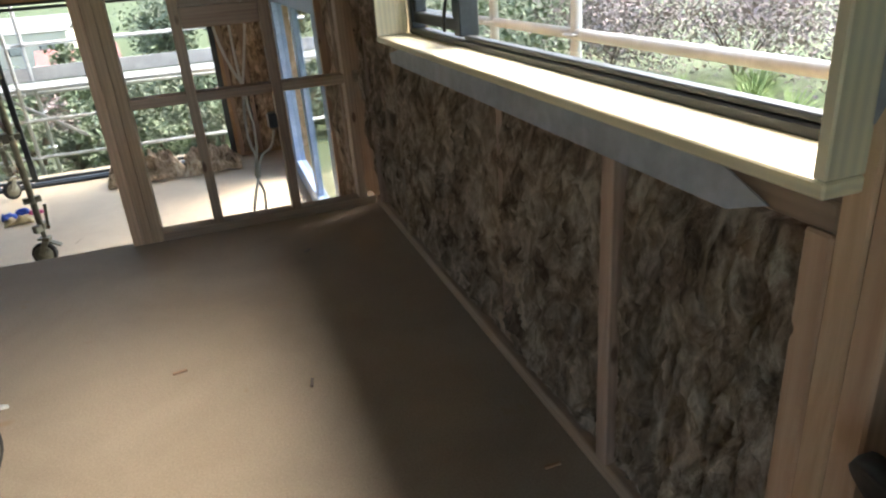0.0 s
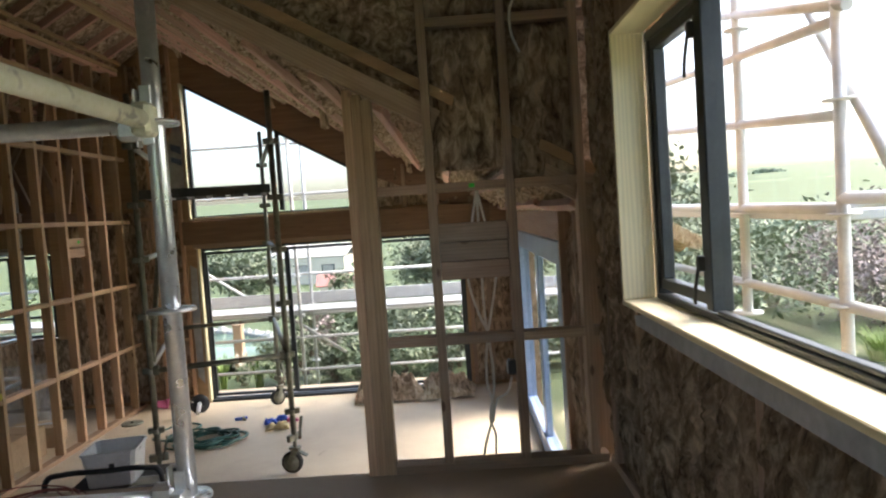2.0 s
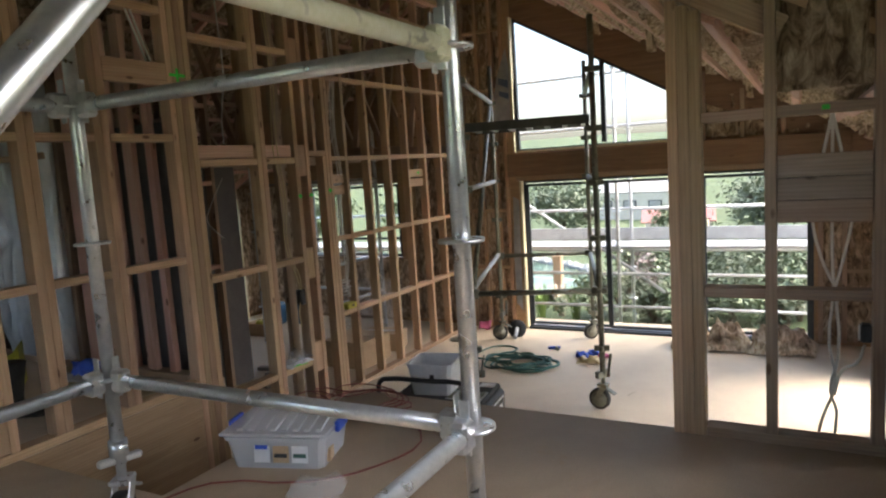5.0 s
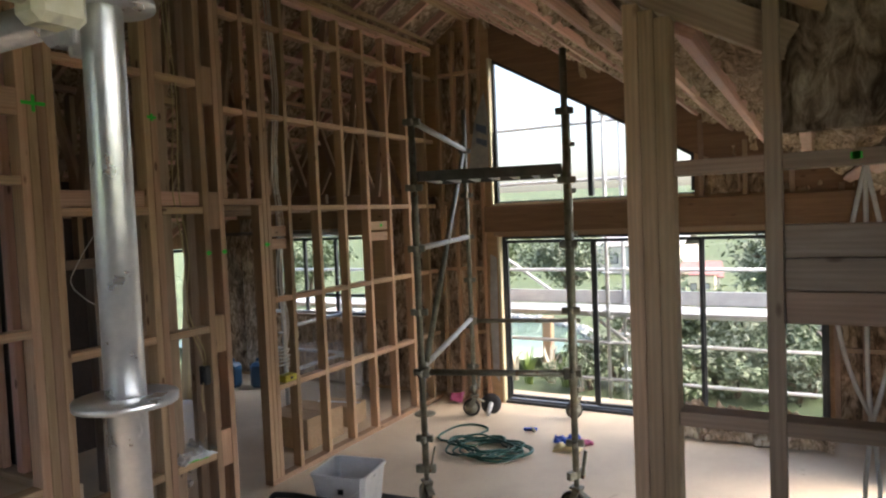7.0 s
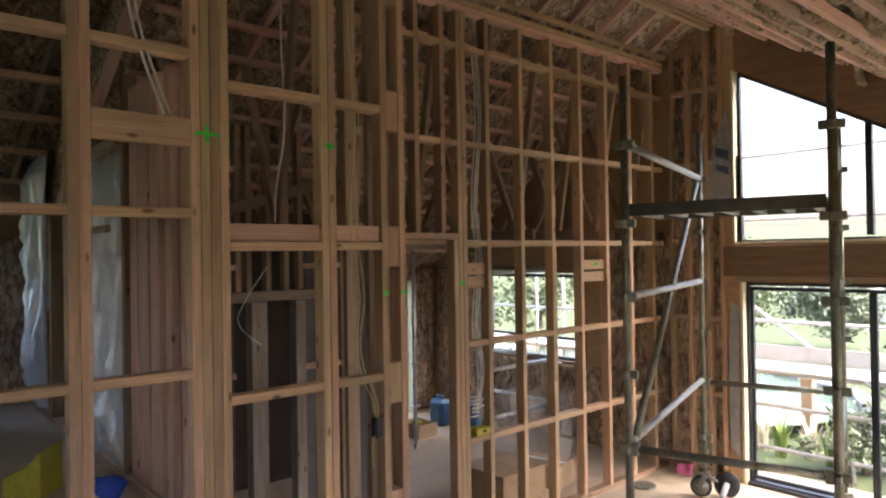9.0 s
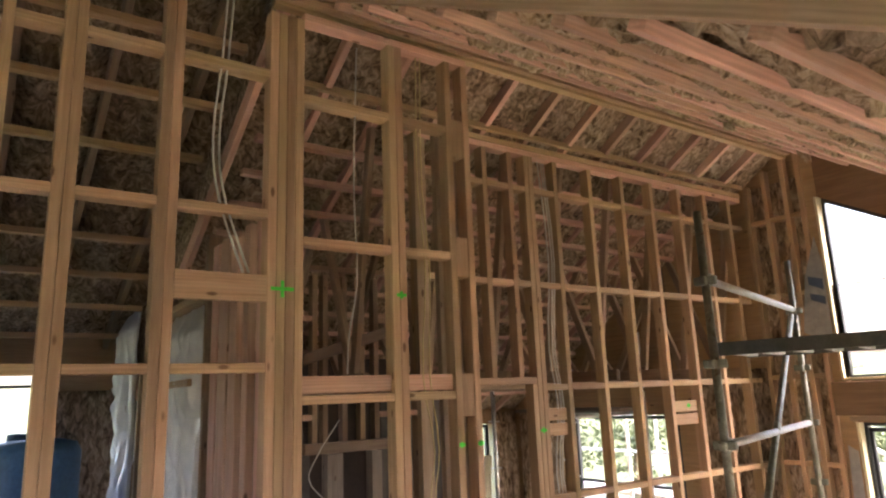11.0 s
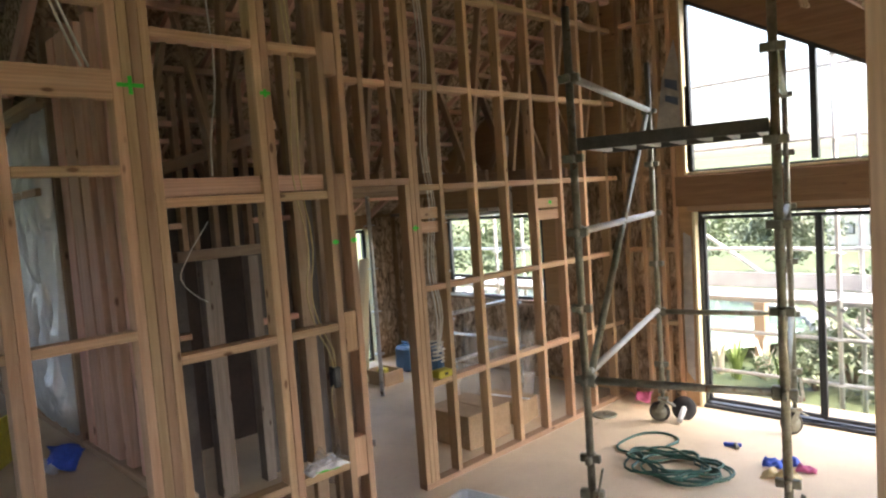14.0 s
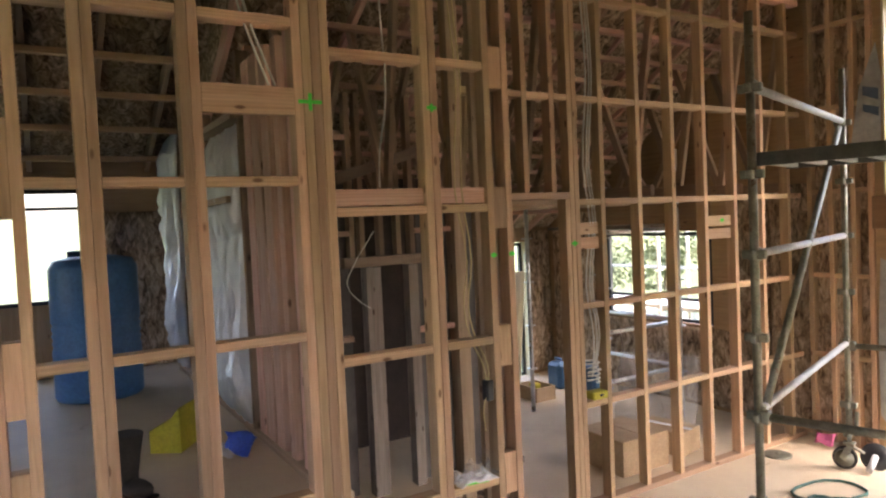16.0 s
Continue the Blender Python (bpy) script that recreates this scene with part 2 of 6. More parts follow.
GLASS, gn, gl, gb = material("glass", 0.0)
gn.remove(gb)
tr, gs, mx, fz, fm = gn.new("ShaderNodeBsdfTransparent"), gn.new("ShaderNodeBsdfGlossy"), gn.new("ShaderNodeMixShader"), gn.new("ShaderNodeLayerWeight"), gn.new("ShaderNodeMath")
fm.operation, fm.inputs[1].default_value = "POWER", 4.0
gs.inputs["Roughness"].default_value = 0.02
gs.inputs["Color"].default_value = (0.6, 0.6, 0.6, 1)
tr.inputs["Color"].default_value = (0.97, 0.985, 0.98, 1)
fx = gn.new("ShaderNodeMath")
fx.operation, fx.inputs[1].default_value = "MULTIPLY_ADD", 0.5
fx.inputs[2].default_value = 0.03
gl.new(fz.outputs["Facing"], fm.inputs[0])
gl.new(fm.outputs[0], fx.inputs[0])
gl.new(fx.outputs[0], mx.inputs[0])
gl.new(tr.outputs[0], mx.inputs[1])
gl.new(gs.outputs[0], mx.inputs[2])
gl.new(mx.outputs[0], gn["Material Output"].inputs["Surface"])

# darker copy of the glass, added to dim the bright outdoors behind the gable
GLASS_DIM = GLASS.copy()
GLASS_DIM.name = "dimming_glass"
GLASS_DIM.node_tree.nodes[tr.name].inputs["Color"].default_value = (0.85, 0.87, 0.86, 1)

CLEAR = bpy.data.materials.new("clear_plastic")
CLEAR.use_nodes = True
cb = CLEAR.node_tree.nodes["Principled BSDF"]
cb.inputs["Base Color"].default_value = (0.88, 0.90, 0.93, 1)
cb.inputs["Roughness"].default_value = 0.25
cb.inputs["Alpha"].default_value = 0.45
FILM = CLEAR.copy()
FILM.name = "thin_film"
FILM.node_tree.nodes["Principled BSDF"].inputs["Alpha"].default_value = 0.2
# near-black brown that paints the gloom behind the inner doorway
SHADE_BACKING = mottled("shade_backing_sheet", (0.05, 0.035, 0.03), (0.085, 0.06, 0.05), 3, 0.8)
# grey panel, darkened to hold the shade of the enclosed space
SHADED_PANEL = mottled("shaded_grey_panel", (0.10, 0.09, 0.087), (0.155, 0.14, 0.135), 3, 0.7)


# ---- building helpers ----
def thing(name, label="", category="", group="", kind="", at=(0, 0, 0)):
    ob = new(name)
    ob.empty_display_size = 0.1
    ob.matrix_world = Matrix.Translation(at)
    return tagged(ob, label, category, group, kind)


def mesh_of(bm, name, mat, smooth=False):
    me = bpy.data.meshes.new(name)
    bm.to_mesh(me)
    bm.free()
    me.materials.append(mat)
    if smooth:
        me.polygons.foreach_set("use_smooth", [True] * len(me.polygons))
    return me


def put(name, me, parent=None, m=None, label=""):
    """Links a mesh object; m is its pose in the world (parents are unrotated things or parts)."""
    ob = new(name, me)
    if parent is not None:
        ob.parent = parent
        base = Matrix.Translation(parent.matrix_world.translation) if parent.type == "EMPTY" else parent_pose[parent.name]
        ob.matrix_parent_inverse = base.inverted()
    ob.matrix_basis = m if m is not None else Matrix()
    parent_pose[ob.name] = m if m is not None else Matrix()
    if label:
        ob["label"] = label
    return ob


parent_pose = {}
box_cache = {}


def box_mesh(sx, sy, sz, mat, bev=0.003, name="board"):
    key = (round(sx, 3), round(sy, 3), round(sz, 3), mat.name, bev)
    if key not in box_cache:
        bm = bmesh.new()
        bmesh.ops.create_cube(bm, size=1)
        bmesh.ops.scale(bm, vec=(sx, sy, sz), verts=bm.verts)
        if bev:
            bmesh.ops.bevel(bm, geom=list(bm.edges), offset=bev, segments=1, affect="EDGES")
        box_cache[key] = mesh_of(bm, name, mat)
    return box_cache[key]


def box(parent, name, lo, hi, mat, bev=0.003, label=""):
    lo, hi = Vector(lo), Vector(hi)
    s = hi - lo
    # long side along local x so that the grain follows it
    ax = max(range(3), key=lambda i: s[i])
    c = (lo + hi) / 2
    if ax == 0:
        m, d = Matrix.Translation(c), (s.x, s.y, s.z)
    elif ax == 1:
        m, d = Matrix.Translation(c) @ pose(0, 0, 0, 0, 0, 90), (s.y, s.x, s.z)
    else:
        m, d = Matrix.Translation(c) @ pose(0, 0, 0, 0, -90, 0), (s.z, s.y, s.x)
    return put(name, box_mesh(*d, mat, bev, name), parent, m, label)


def along(a, b, up=(0, 0, 1)):
    """A pose at the middle of a-b, local x along it, local z as near up as can be."""
    a, b = Vector(a), Vector(b)
    x = (b - a).normalized()
    y = Vector(up).cross(x)
    if y.length < 1e-4:
        y = Vector((0, 1, 0))
    y.normalize()
    z = x.cross(y)
    m = Matrix((x, y, z)).transposed().to_4x4()
    m.translation = (a + b) / 2
    return m, (b - a).length


def beam(parent, name, a, b, w, h, mat, up=(0, 0, 1), bev=0.003, label=""):
    m, ln = along(a, b, up)
    return put(name, box_mesh(ln, w, h, mat, bev, name), parent, m, label)


tube_cache = {}


def tube_mesh(ln, r, mat, seg=14, name="tube", wall=0.0):
    key = (round(ln, 3), round(r, 4), mat.name, seg)
    if key not in tube_cache:
        bm = bmesh.new()
        bmesh.ops.create_cone(bm, cap_ends=True, segments=seg, radius1=r, radius2=r, depth=ln, matrix=pose(0, 0, 0, 0, 90, 0))
        for f in bm.faces:
            f.smooth = len(f.verts) == 4
        me = mesh_of(bm, name, mat)
        tube_cache[key] = me
    return tube_cache[key]


def tube(parent, name, a, b, r, mat, seg=14, label=""):
    m, ln = along(a, b)
    return put(name, tube_mesh(ln, r, mat, seg, name), parent, m, label)


def lathe(parent, name, profile, m, mat, seg=24, label="", smooth=True):
    """Turned body round local z from (radius, height) pairs."""
    bm = bmesh.new()
    rings = []
    for r, z in profile:
        rings.append([bm.verts.new((max(r, 1e-4) * math.cos(2 * math.pi * i / seg), max(r, 1e-4) * math.sin(2 * math.pi * i / seg), z)) for i in range(seg)])
    for p, q in zip(rings, rings[1:]):
        for i in range(seg):
            bm.faces.new((p[i], p[(i + 1) % seg], q[(i + 1) % seg], q[i]))
    bm.faces.new(rings[0][::-1])
    bm.faces.new(rings[-1])
    return put(name, mesh_of(bm, name, mat, smooth), parent, m, label)


def prism(parent, name, outline, thick, m, mat, label=""):
    """A flat outline in local x, y pushed out along local z."""
    bm = bmesh.new()
    bot = [bm.verts.new((x, y, 0)) for x, y in outline]
    top = [bm.verts.new((x, y, thick)) for x, y in outline]
    k = len(outline)
    bm.faces.new(bot[::-1])
    bm.faces.new(top)
    for i in range(k):
        bm.faces.new((bot[i], bot[(i + 1) % k], top[(i + 1) % k], top[i]))
    bmesh.ops.recalc_face_normals(bm, faces=bm.faces)
    return put(name, mesh_of(bm, name, mat), parent, m, label)


def cord(parent, name, pts, r, mat, label="", res=3):
    """A round cord through points, as a mesh."""
    cu = bpy.data.curves.new(name, "CURVE")
    cu.dimensions, cu.bevel_depth, cu.bevel_resolution, cu.resolution_u = "3D", r, 2, res
    sp = cu.splines.new("BEZIER")
    sp.bezier_points.add(len(pts) - 1)
    for bp, p in zip(sp.bezier_points, pts):
        bp.co, bp.handle_left_type, bp.handle_right_type = p, "AUTO", "AUTO"
    tmp = bpy.data.objects.new(name, cu)
    scene.collection.objects.link(tmp)
    me = bpy.data.meshes.new_from_object(tmp.evaluated_get(bpy.context.evaluated_depsgraph_get()))
    bpy.data.objects.remove(tmp)
    me.materials.clear()
    me.materials.append(mat)
    me.polygons.foreach_set("use_smooth", [True] * len(me.polygons))
    return put(name, me, parent, Matrix(), label)


def wool_sheet(parent, name, origin, u, v, out, nu, nv, depth, mat, seed=0, streak=(9, 2.5), ragged=0.0, thick=0.07, label=""):
    """A batt of glass wool: a lumpy, folded front over a flat back, spanning origin + u + v, bulging along out."""
    origin, u, v, out = Vector(origin), Vector(u), Vector(v), Vector(out).normalized()
    bm = bmesh.new()
    grid = []
    off = Vector((seed * 13.7, seed * 7.1, seed * 3.3))
    lu, lv = u.length, v.length
    for j in range(nv + 1):
        row = []
        for i in range(nu + 1):
            a, c = i / nu, j / nv
            q = Vector((a * lu * streak[0], c * lv * streak[1], 0)) + off
            edge = min(1.0, 6 * min(a, 1 - a) + 0.15) * min(1.0, 8 * min(c, 1 - c) + 0.25)
            w = q + 0.6 * Vector((noise.noise(q * 0.8 + Vector((3, 1, 4))), noise.noise(q * 0.8 + Vector((8, 2, 6))), 0))
            d = 0.75 * (1 - abs(noise.noise(w * 0.7)) * 2.2) + 0.35 * (1 - abs(noise.noise(w * 1.7 + off)) * 2) + 0.2 * noise.noise(w * 4.0) - 0.25
            p = origin + u * a + v * c + out * (depth * (0.25 + d) * edge)
            if ragged:
                p += (u.normalized() * noise.noise(q * 1.3 + Vector((5, 0, 0))) + v.normalized() * noise.noise(q * 1.3 + Vector((0, 9, 0)))) * ragged
            row.append(bm.verts.new(p))
        grid.append(row)
    for j in range(nv):
        for i in range(nu):
            bm.faces.new((grid[j][i], grid[j][i + 1], grid[j + 1][i + 1], grid[j + 1][i])).smooth = True
    # back
    rim = [grid[0][i] for i in range(nu + 1)] + [grid[j][nu] for j in range(1, nv + 1)] + [grid[nv][i] for i in range(nu - 1, -1, -1)] + [grid[j][0] for j in range(nv - 1, 0, -1)]
    back = [bm.verts.new(x.co - out * thick) for x in rim]
    k = len(rim)
    for i in range(k):
        bm.faces.new((rim[(i + 1) % k], rim[i], back[i], back[(i + 1) % k]))
    bm.faces.new(back)
    bmesh.ops.recalc_face_normals(bm, faces=bm.faces)
    ob = put(name, mesh_of(bm, name, mat), parent, Matrix(), label)
    return ob


# ---- floors ----
floor_low = thing("floor_lower", "dusty particle board floor of the lower level", "floor", kind="structure")
box(floor_low, "floor_sheet", (-7.6, Y1 + 0.05, -0.12), (1.1, 9.0, 0.0), CHIPBOARD_PALE, 0)
floor_up = thing("floor_upper", "brown particle board floor of the raised level", "floor", kind="structure")
box(floor_up, "floor_sheet", (-2.125, -3.0, UF - 0.10), (1.1, Y1 + 0.055, UF), CHIPBOARD, 0.002)
box(floor_up, "floor_sheet", (-3.15, -3.0, UF - 0.10), (-2.127, 2.05, UF - 0.001), CHIPBOARD, 0.002)
box(floor_up, "floor_sheet", (-7.6, -3.0, UF - 0.10), (-3.152, Y1, UF), CHIPBOARD_PALE, 0.002)
box(floor_up, "riser", (-2.125, Y1 + 0.0, 0.0), (1.1, Y1 + 0.05, UF - 0.102), PLY, 0.002)
box(floor_up, "riser", (-2.12, 2.05, 0.0), (-2.08, Y1 - 0.002, UF - 0.102), PLY, 0.002)
box(floor_up, "subfloor", (-7.6, -3.0, -0.12), (1.1, Y1 + 0.045, -0.002), CHIPBOARD, 0)

# ---- raised stud wall between the levels ----
w1 = thing("wall_stud_raised", "bare pine stud wall on the edge of the raised floor", "stud wall", kind="structure")
D1 = 0.09
for x0 in (-0.271, -0.224, -0.177):
    box(w1, "stud", (x0, Y1, UF), (x0 + 0.0455, Y1 + D1, roof_z(x0)), PINE)
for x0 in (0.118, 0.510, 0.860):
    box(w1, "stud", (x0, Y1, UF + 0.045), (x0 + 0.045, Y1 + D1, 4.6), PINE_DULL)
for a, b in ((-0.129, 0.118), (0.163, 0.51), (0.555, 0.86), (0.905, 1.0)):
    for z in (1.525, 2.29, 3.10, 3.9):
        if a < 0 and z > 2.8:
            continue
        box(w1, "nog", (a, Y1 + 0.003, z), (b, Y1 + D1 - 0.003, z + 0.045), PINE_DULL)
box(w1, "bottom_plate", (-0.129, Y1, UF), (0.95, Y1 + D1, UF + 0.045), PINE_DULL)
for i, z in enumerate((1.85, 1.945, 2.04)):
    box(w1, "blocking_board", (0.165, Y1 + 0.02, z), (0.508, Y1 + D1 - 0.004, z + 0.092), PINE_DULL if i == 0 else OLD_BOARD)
# sloping rafter at the head of the wall
beam(w1, "rafter", (RX + 0.05, Y1 + 0.072, roof_z(RX + 0.05) + 0.09), (1.1, Y1 + 0.072, roof_z(1.1) + 0.09), 0.044, 0.105, PINE_DULL)
# wool above the slope
xs = [-0.13, 0.118, 0.163, 0.51, 0.555, 0.86]
for i, (a, b) in enumerate(((0.165, 0.508), (0.557, 0.858))):
    zb = max(roof_z(b) + 0.02, 2.34)
    wool_sheet(w1, "wool_batt", (a, Y1 + 0.06, zb), (b - a, 0, 0), (0, 0, 3.095 - zb), (0, -1, 0), 14, 26, 0.05, WOOL, i + 1)
    wool_sheet(w1, "wool_batt", (a, Y1 + 0.06, 3.15), (b - a, 0, 0), (0, 0, 0.75), (0, -1, 0), 14, 26, 0.05, WOOL, i + 4)

# ---- window wall ----
ww = thing("wall_window", "window wall with wool between pine studs", "wall", kind="structure")
WY0, WY1, WZ0, WZ1 = 0.61, 2.72, 1.797, 2.833
box(ww, "cladding", (1.105, -3.0, -0.12), (1.16, WY0 - 0.03, 5.2), PLY, 0)
box(ww, "cladding", (1.105, WY1 + 0.20, -0.12), (1.16, Y1 + 0.05, 5.2), PLY, 0)
box(ww, "cladding", (1.105, WY0 - 0.03, -0.12), (1.16, WY1 + 0.03, WZ0 - 0.06), PLY, 0)
box(ww, "cladding", (1.105, WY0 - 0.03, WZ1 + 0.04), (1.16, WY1 + 0.03, 5.2), PLY, 0)
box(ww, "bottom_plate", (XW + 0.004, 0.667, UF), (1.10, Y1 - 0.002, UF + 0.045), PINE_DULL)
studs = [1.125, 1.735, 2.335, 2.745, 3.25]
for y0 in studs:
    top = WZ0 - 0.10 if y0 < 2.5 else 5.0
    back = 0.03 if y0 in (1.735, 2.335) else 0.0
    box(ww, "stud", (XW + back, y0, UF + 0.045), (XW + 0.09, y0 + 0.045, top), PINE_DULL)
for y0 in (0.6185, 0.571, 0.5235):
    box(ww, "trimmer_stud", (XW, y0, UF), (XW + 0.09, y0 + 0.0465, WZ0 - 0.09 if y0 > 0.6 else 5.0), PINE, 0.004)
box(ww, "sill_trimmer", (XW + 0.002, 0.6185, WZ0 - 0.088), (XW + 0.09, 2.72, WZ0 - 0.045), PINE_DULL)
edges = [0.622] + studs + [Y1 - 0.002]
for i in range(len(studs) + 1):
    a = edges[i] + (0.045 if i else 0)
    b = edges[i + 1]
    top = WZ0 - 0.11 if a < 2.6 else 4.6
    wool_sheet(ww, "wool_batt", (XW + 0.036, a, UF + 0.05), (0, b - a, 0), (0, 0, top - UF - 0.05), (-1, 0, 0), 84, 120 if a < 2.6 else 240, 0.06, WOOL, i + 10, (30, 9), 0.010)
box(ww, "wall_lining", (XW + 0.06, -3.0, UF), (XW + 0.09, 0.52, 5.0), WOOL, 0)
wool_sheet(ww, "wool_batt", (XW + 0.058, 0.0, UF + 0.05), (0, 0.52, 0), (0, 0, 2.2), (-1, 0, 0), 50, 120, 0.06, WOOL, 27, (24, 8), 0.01)
box(ww, "lintel", (XW, 0.66, WZ1 + 0.03), (XW + 0.09, 2.87, WZ1 + 0.3), PINE_DULL)
wool_sheet(ww, "wool_batt", (XW + 0.03, 0.66, WZ1 + 0.32), (0, 2.2, 0), (0, 0, 1.6), (-1, 0, 0), 30, 24, 0.06, WOOL, 31)

# eave added out of view, to block part of the sun through window_1
eave = thing("sun_cut_eave", "short boarded eave added to cut sun at the side window", "eave", kind="structure")
box(eave, "soffit_board", (1.162, -3.0, 3.06), (1.40, Y1 + 0.04, 3.08), PLY, 0.002)
box(eave, "fascia_board", (1.402, -3.0, 3.04), (1.422, Y1 + 0.04, 3.22), PLY, 0.002)

win = thing("window_1", "dark aluminium window with pale pine reveal and open stay", "window", kind="structure")
LX = 0.89
box(win, "sill", (LX, WY0 - 0.02, WZ0 - 0.022), (1.10, WY1 + 0.02, WZ0), PINE_PALE, 0.003, "wide pale pine sill")
box(win, "reveal", (LX, WY1, WZ0 + 0.001), (1.02, WY1 + 0.02, WZ1), PINE_PALE)
box(win, "reveal", (LX, WY0 - 0.02, WZ0 + 0.001), (1.02, WY0, WZ1), PINE_PALE)
box(win, "reveal", (LX, WY0 - 0.02, WZ1), (1.02, WY1 + 0.02, WZ1 + 0.02), PINE_PALE)


def frame_yz(parent, y0, y1, z0, z1, x0, x1, t, mat, name="window_frame"):
    box(parent, name, (x0, y0, z0), (x1, y1, z0 + t), mat, 0.004)
    box(parent, name, (x0, y0, z1 - t), (x1, y1, z1), mat, 0.004)
    box(parent, name, (x0, y0, z0 + t), (x1, y0 + t, z1 - t), mat, 0.004)
    box(parent, name, (x0, y1 - t, z0 + t), (x1, y1, z1 - t), mat, 0.004)


def frame_xz(parent, x0, x1, z0, z1, y0, y1, t, mat, name="window_frame"):
    box(parent, name, (x0, y0, z0), (x1, y1, z0 + t), mat, 0.004)
    box(parent, name, (x0, y0, z1 - t), (x1, y1, z1), mat, 0.004)
    box(parent, name, (x0, y0, z0 + t), (x0 + t, y1, z1 - t), mat, 0.004)
    box(parent, name, (x1 - t, y0, z0 + t), (x1, y1, z1 - t), mat, 0.004)


def pane(parent, lo, hi, mat=GLASS):
    ob = box(parent, "pane", lo, hi, mat, 0)
    ob.visible_shadow = False
    return ob


frame_yz(win, WY0, WY1, WZ0 - 0.018, WZ1 - 0.002, 1.022, 1.085, 0.038, ALU)
box(win, "mullion", (1.018, 2.13, WZ0 + 0.03), (1.085, 2.185, WZ1 - 0.03), ALU, 0.004)
frame_yz(win, 2.19, WY1 - 0.04, WZ0 + 0.042, WZ1 - 0.042, 1.03, 1.075, 0.04, ALU, "sash")
box(win, "glazing_bead", (1.03, WY0 + 0.04, WZ0 + 0.0205), (1.06, 2.128, WZ0 + 0.034), ALU, 0.003)
pane(win, (1.052, WY0 + 0.03, WZ0 + 0.015), (1.056, 2.135, WZ1 - 0.03))
pane(win, (1.052, 2.225, WZ0 + 0.075), (1.056, WY1 - 0.075, WZ1 - 0.075))
for z, s in ((WZ0 + 0.17, -1), (WZ1 - 0.13, -1)):
    box(win, "stay_block", (1.005, 2.2, z - 0.02), (1.03, 2.225, z + 0.03), BLACK, 0.004)
    cord(win, "stay_handle", [(1.01, 2.212, z), (1.005, 2.225, z - 0.05), (1.008, 2.255, z - 0.11), (1.012, 2.265, z - 0.13)], 0.006, BLACK)

side_tape = thing("flashing_tape", "grey flashing tape folded round the window trimmer", "tape")
prism(side_tape, "tape_strip", [(0.535, 1.98), (0.586, 1.86), (0.588, 2.75), (0.53, 2.75)], 0.004, Matrix(((0, 0, -1, XW - 0.003), (1, 0, 0, 0), (0, 1, 0, 0), (0, 0, 0, 1))), FLASH)
tape = thing("flashing_tape", "grey flashing tape stuck under the window sill", "tape")
prism(tape, "tape_strip", [(0.80, 0), (2.74, 0.0), (2.76, 0.035), (2.5, 0.082), (0.86, 0.082), (0.72, 0.03)], 0.004, Matrix(((0, 0, -1, XW - 0.006), (1, 0, 0, 0), (0, 1, 0, WZ0 - 0.108), (0, 0, 0, 1))), FLASH)

# ---- gable wall ----
gw = thing("wall_gable", "gable wall with glazed doors and a raking window", "wall", kind="structure")
SX0, SX1, SZ1 = -2.96, 0.36, 1.94
GX0, GX1, GZ0 = -2.99, -0.80, 2.325


def rake(x):
    return 3.99 - SL * (x + 2.99)


TH0, TH1 = YF, YF + 0.14
yz = Matrix(((1, 0, 0, 0), (0, 0, 1, TH0), (0, 1, 0, 0), (0, 0, 0, 1)))
prism(gw, "wall_board", [(-3.10, 0), (SX0, 0), (SX0, SZ1), (-3.10, SZ1)], 0.14, yz, PLY)
prism(gw, "wall_board", [(-3.10, SZ1), (GX0, SZ1), (GX0, 3.99), (GX0, roof_z(GX0) + 0.2), (-3.10, roof_z(-3.1) + 0.2)], 0.14, yz, PLY)
prism(gw, "rake_board", [(GX0, rake(GX0)), (GX1, rake(GX1)), (1.1, roof_z(1.1) - 0.12), (1.1, roof_z(1.1) + 0.2), (GX0, roof_z(GX0) + 0.2)], 0.14, yz, GLULAM)
prism(gw, "wall_board", [(GX1, GZ0), (1.1, GZ0), (1.1, roof_z(1.1) - 0.12), (GX1, rake(GX1))], 0.14, yz @ pose(0, 0, 0.06), PLY)
prism(gw, "wall_board", [(SX0, SZ1), (1.1, SZ1), (1.1, GZ0), (SX0, GZ0)], 0.14, yz @ pose(0, 0, 0.02), PLY)
prism(gw, "wall_board", [(SX1, 0), (1.1, 0), (1.1, SZ1), (SX1, SZ1)], 0.10, yz @ pose(0, 0, 0.06), PLY)
box(gw, "beam", (-3.10, YF - 0.06, 2.0), (0.70, YF - 0.002, 2.29), GLULAM, 0.006, "deep glue-laminated beam")
box(gw, "packer", (-3.0, YF - 0.03, 1.955), (0.45, YF - 0.002, 1.995), PINE_DULL)
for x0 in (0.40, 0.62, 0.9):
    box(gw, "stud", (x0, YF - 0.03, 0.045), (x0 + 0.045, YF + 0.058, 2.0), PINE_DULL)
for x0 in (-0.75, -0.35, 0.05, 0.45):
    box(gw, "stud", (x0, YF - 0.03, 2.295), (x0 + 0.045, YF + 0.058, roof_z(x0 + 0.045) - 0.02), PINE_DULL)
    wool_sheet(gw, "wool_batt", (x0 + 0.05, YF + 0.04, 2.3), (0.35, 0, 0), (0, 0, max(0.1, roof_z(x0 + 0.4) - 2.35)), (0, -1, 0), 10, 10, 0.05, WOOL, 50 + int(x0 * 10))
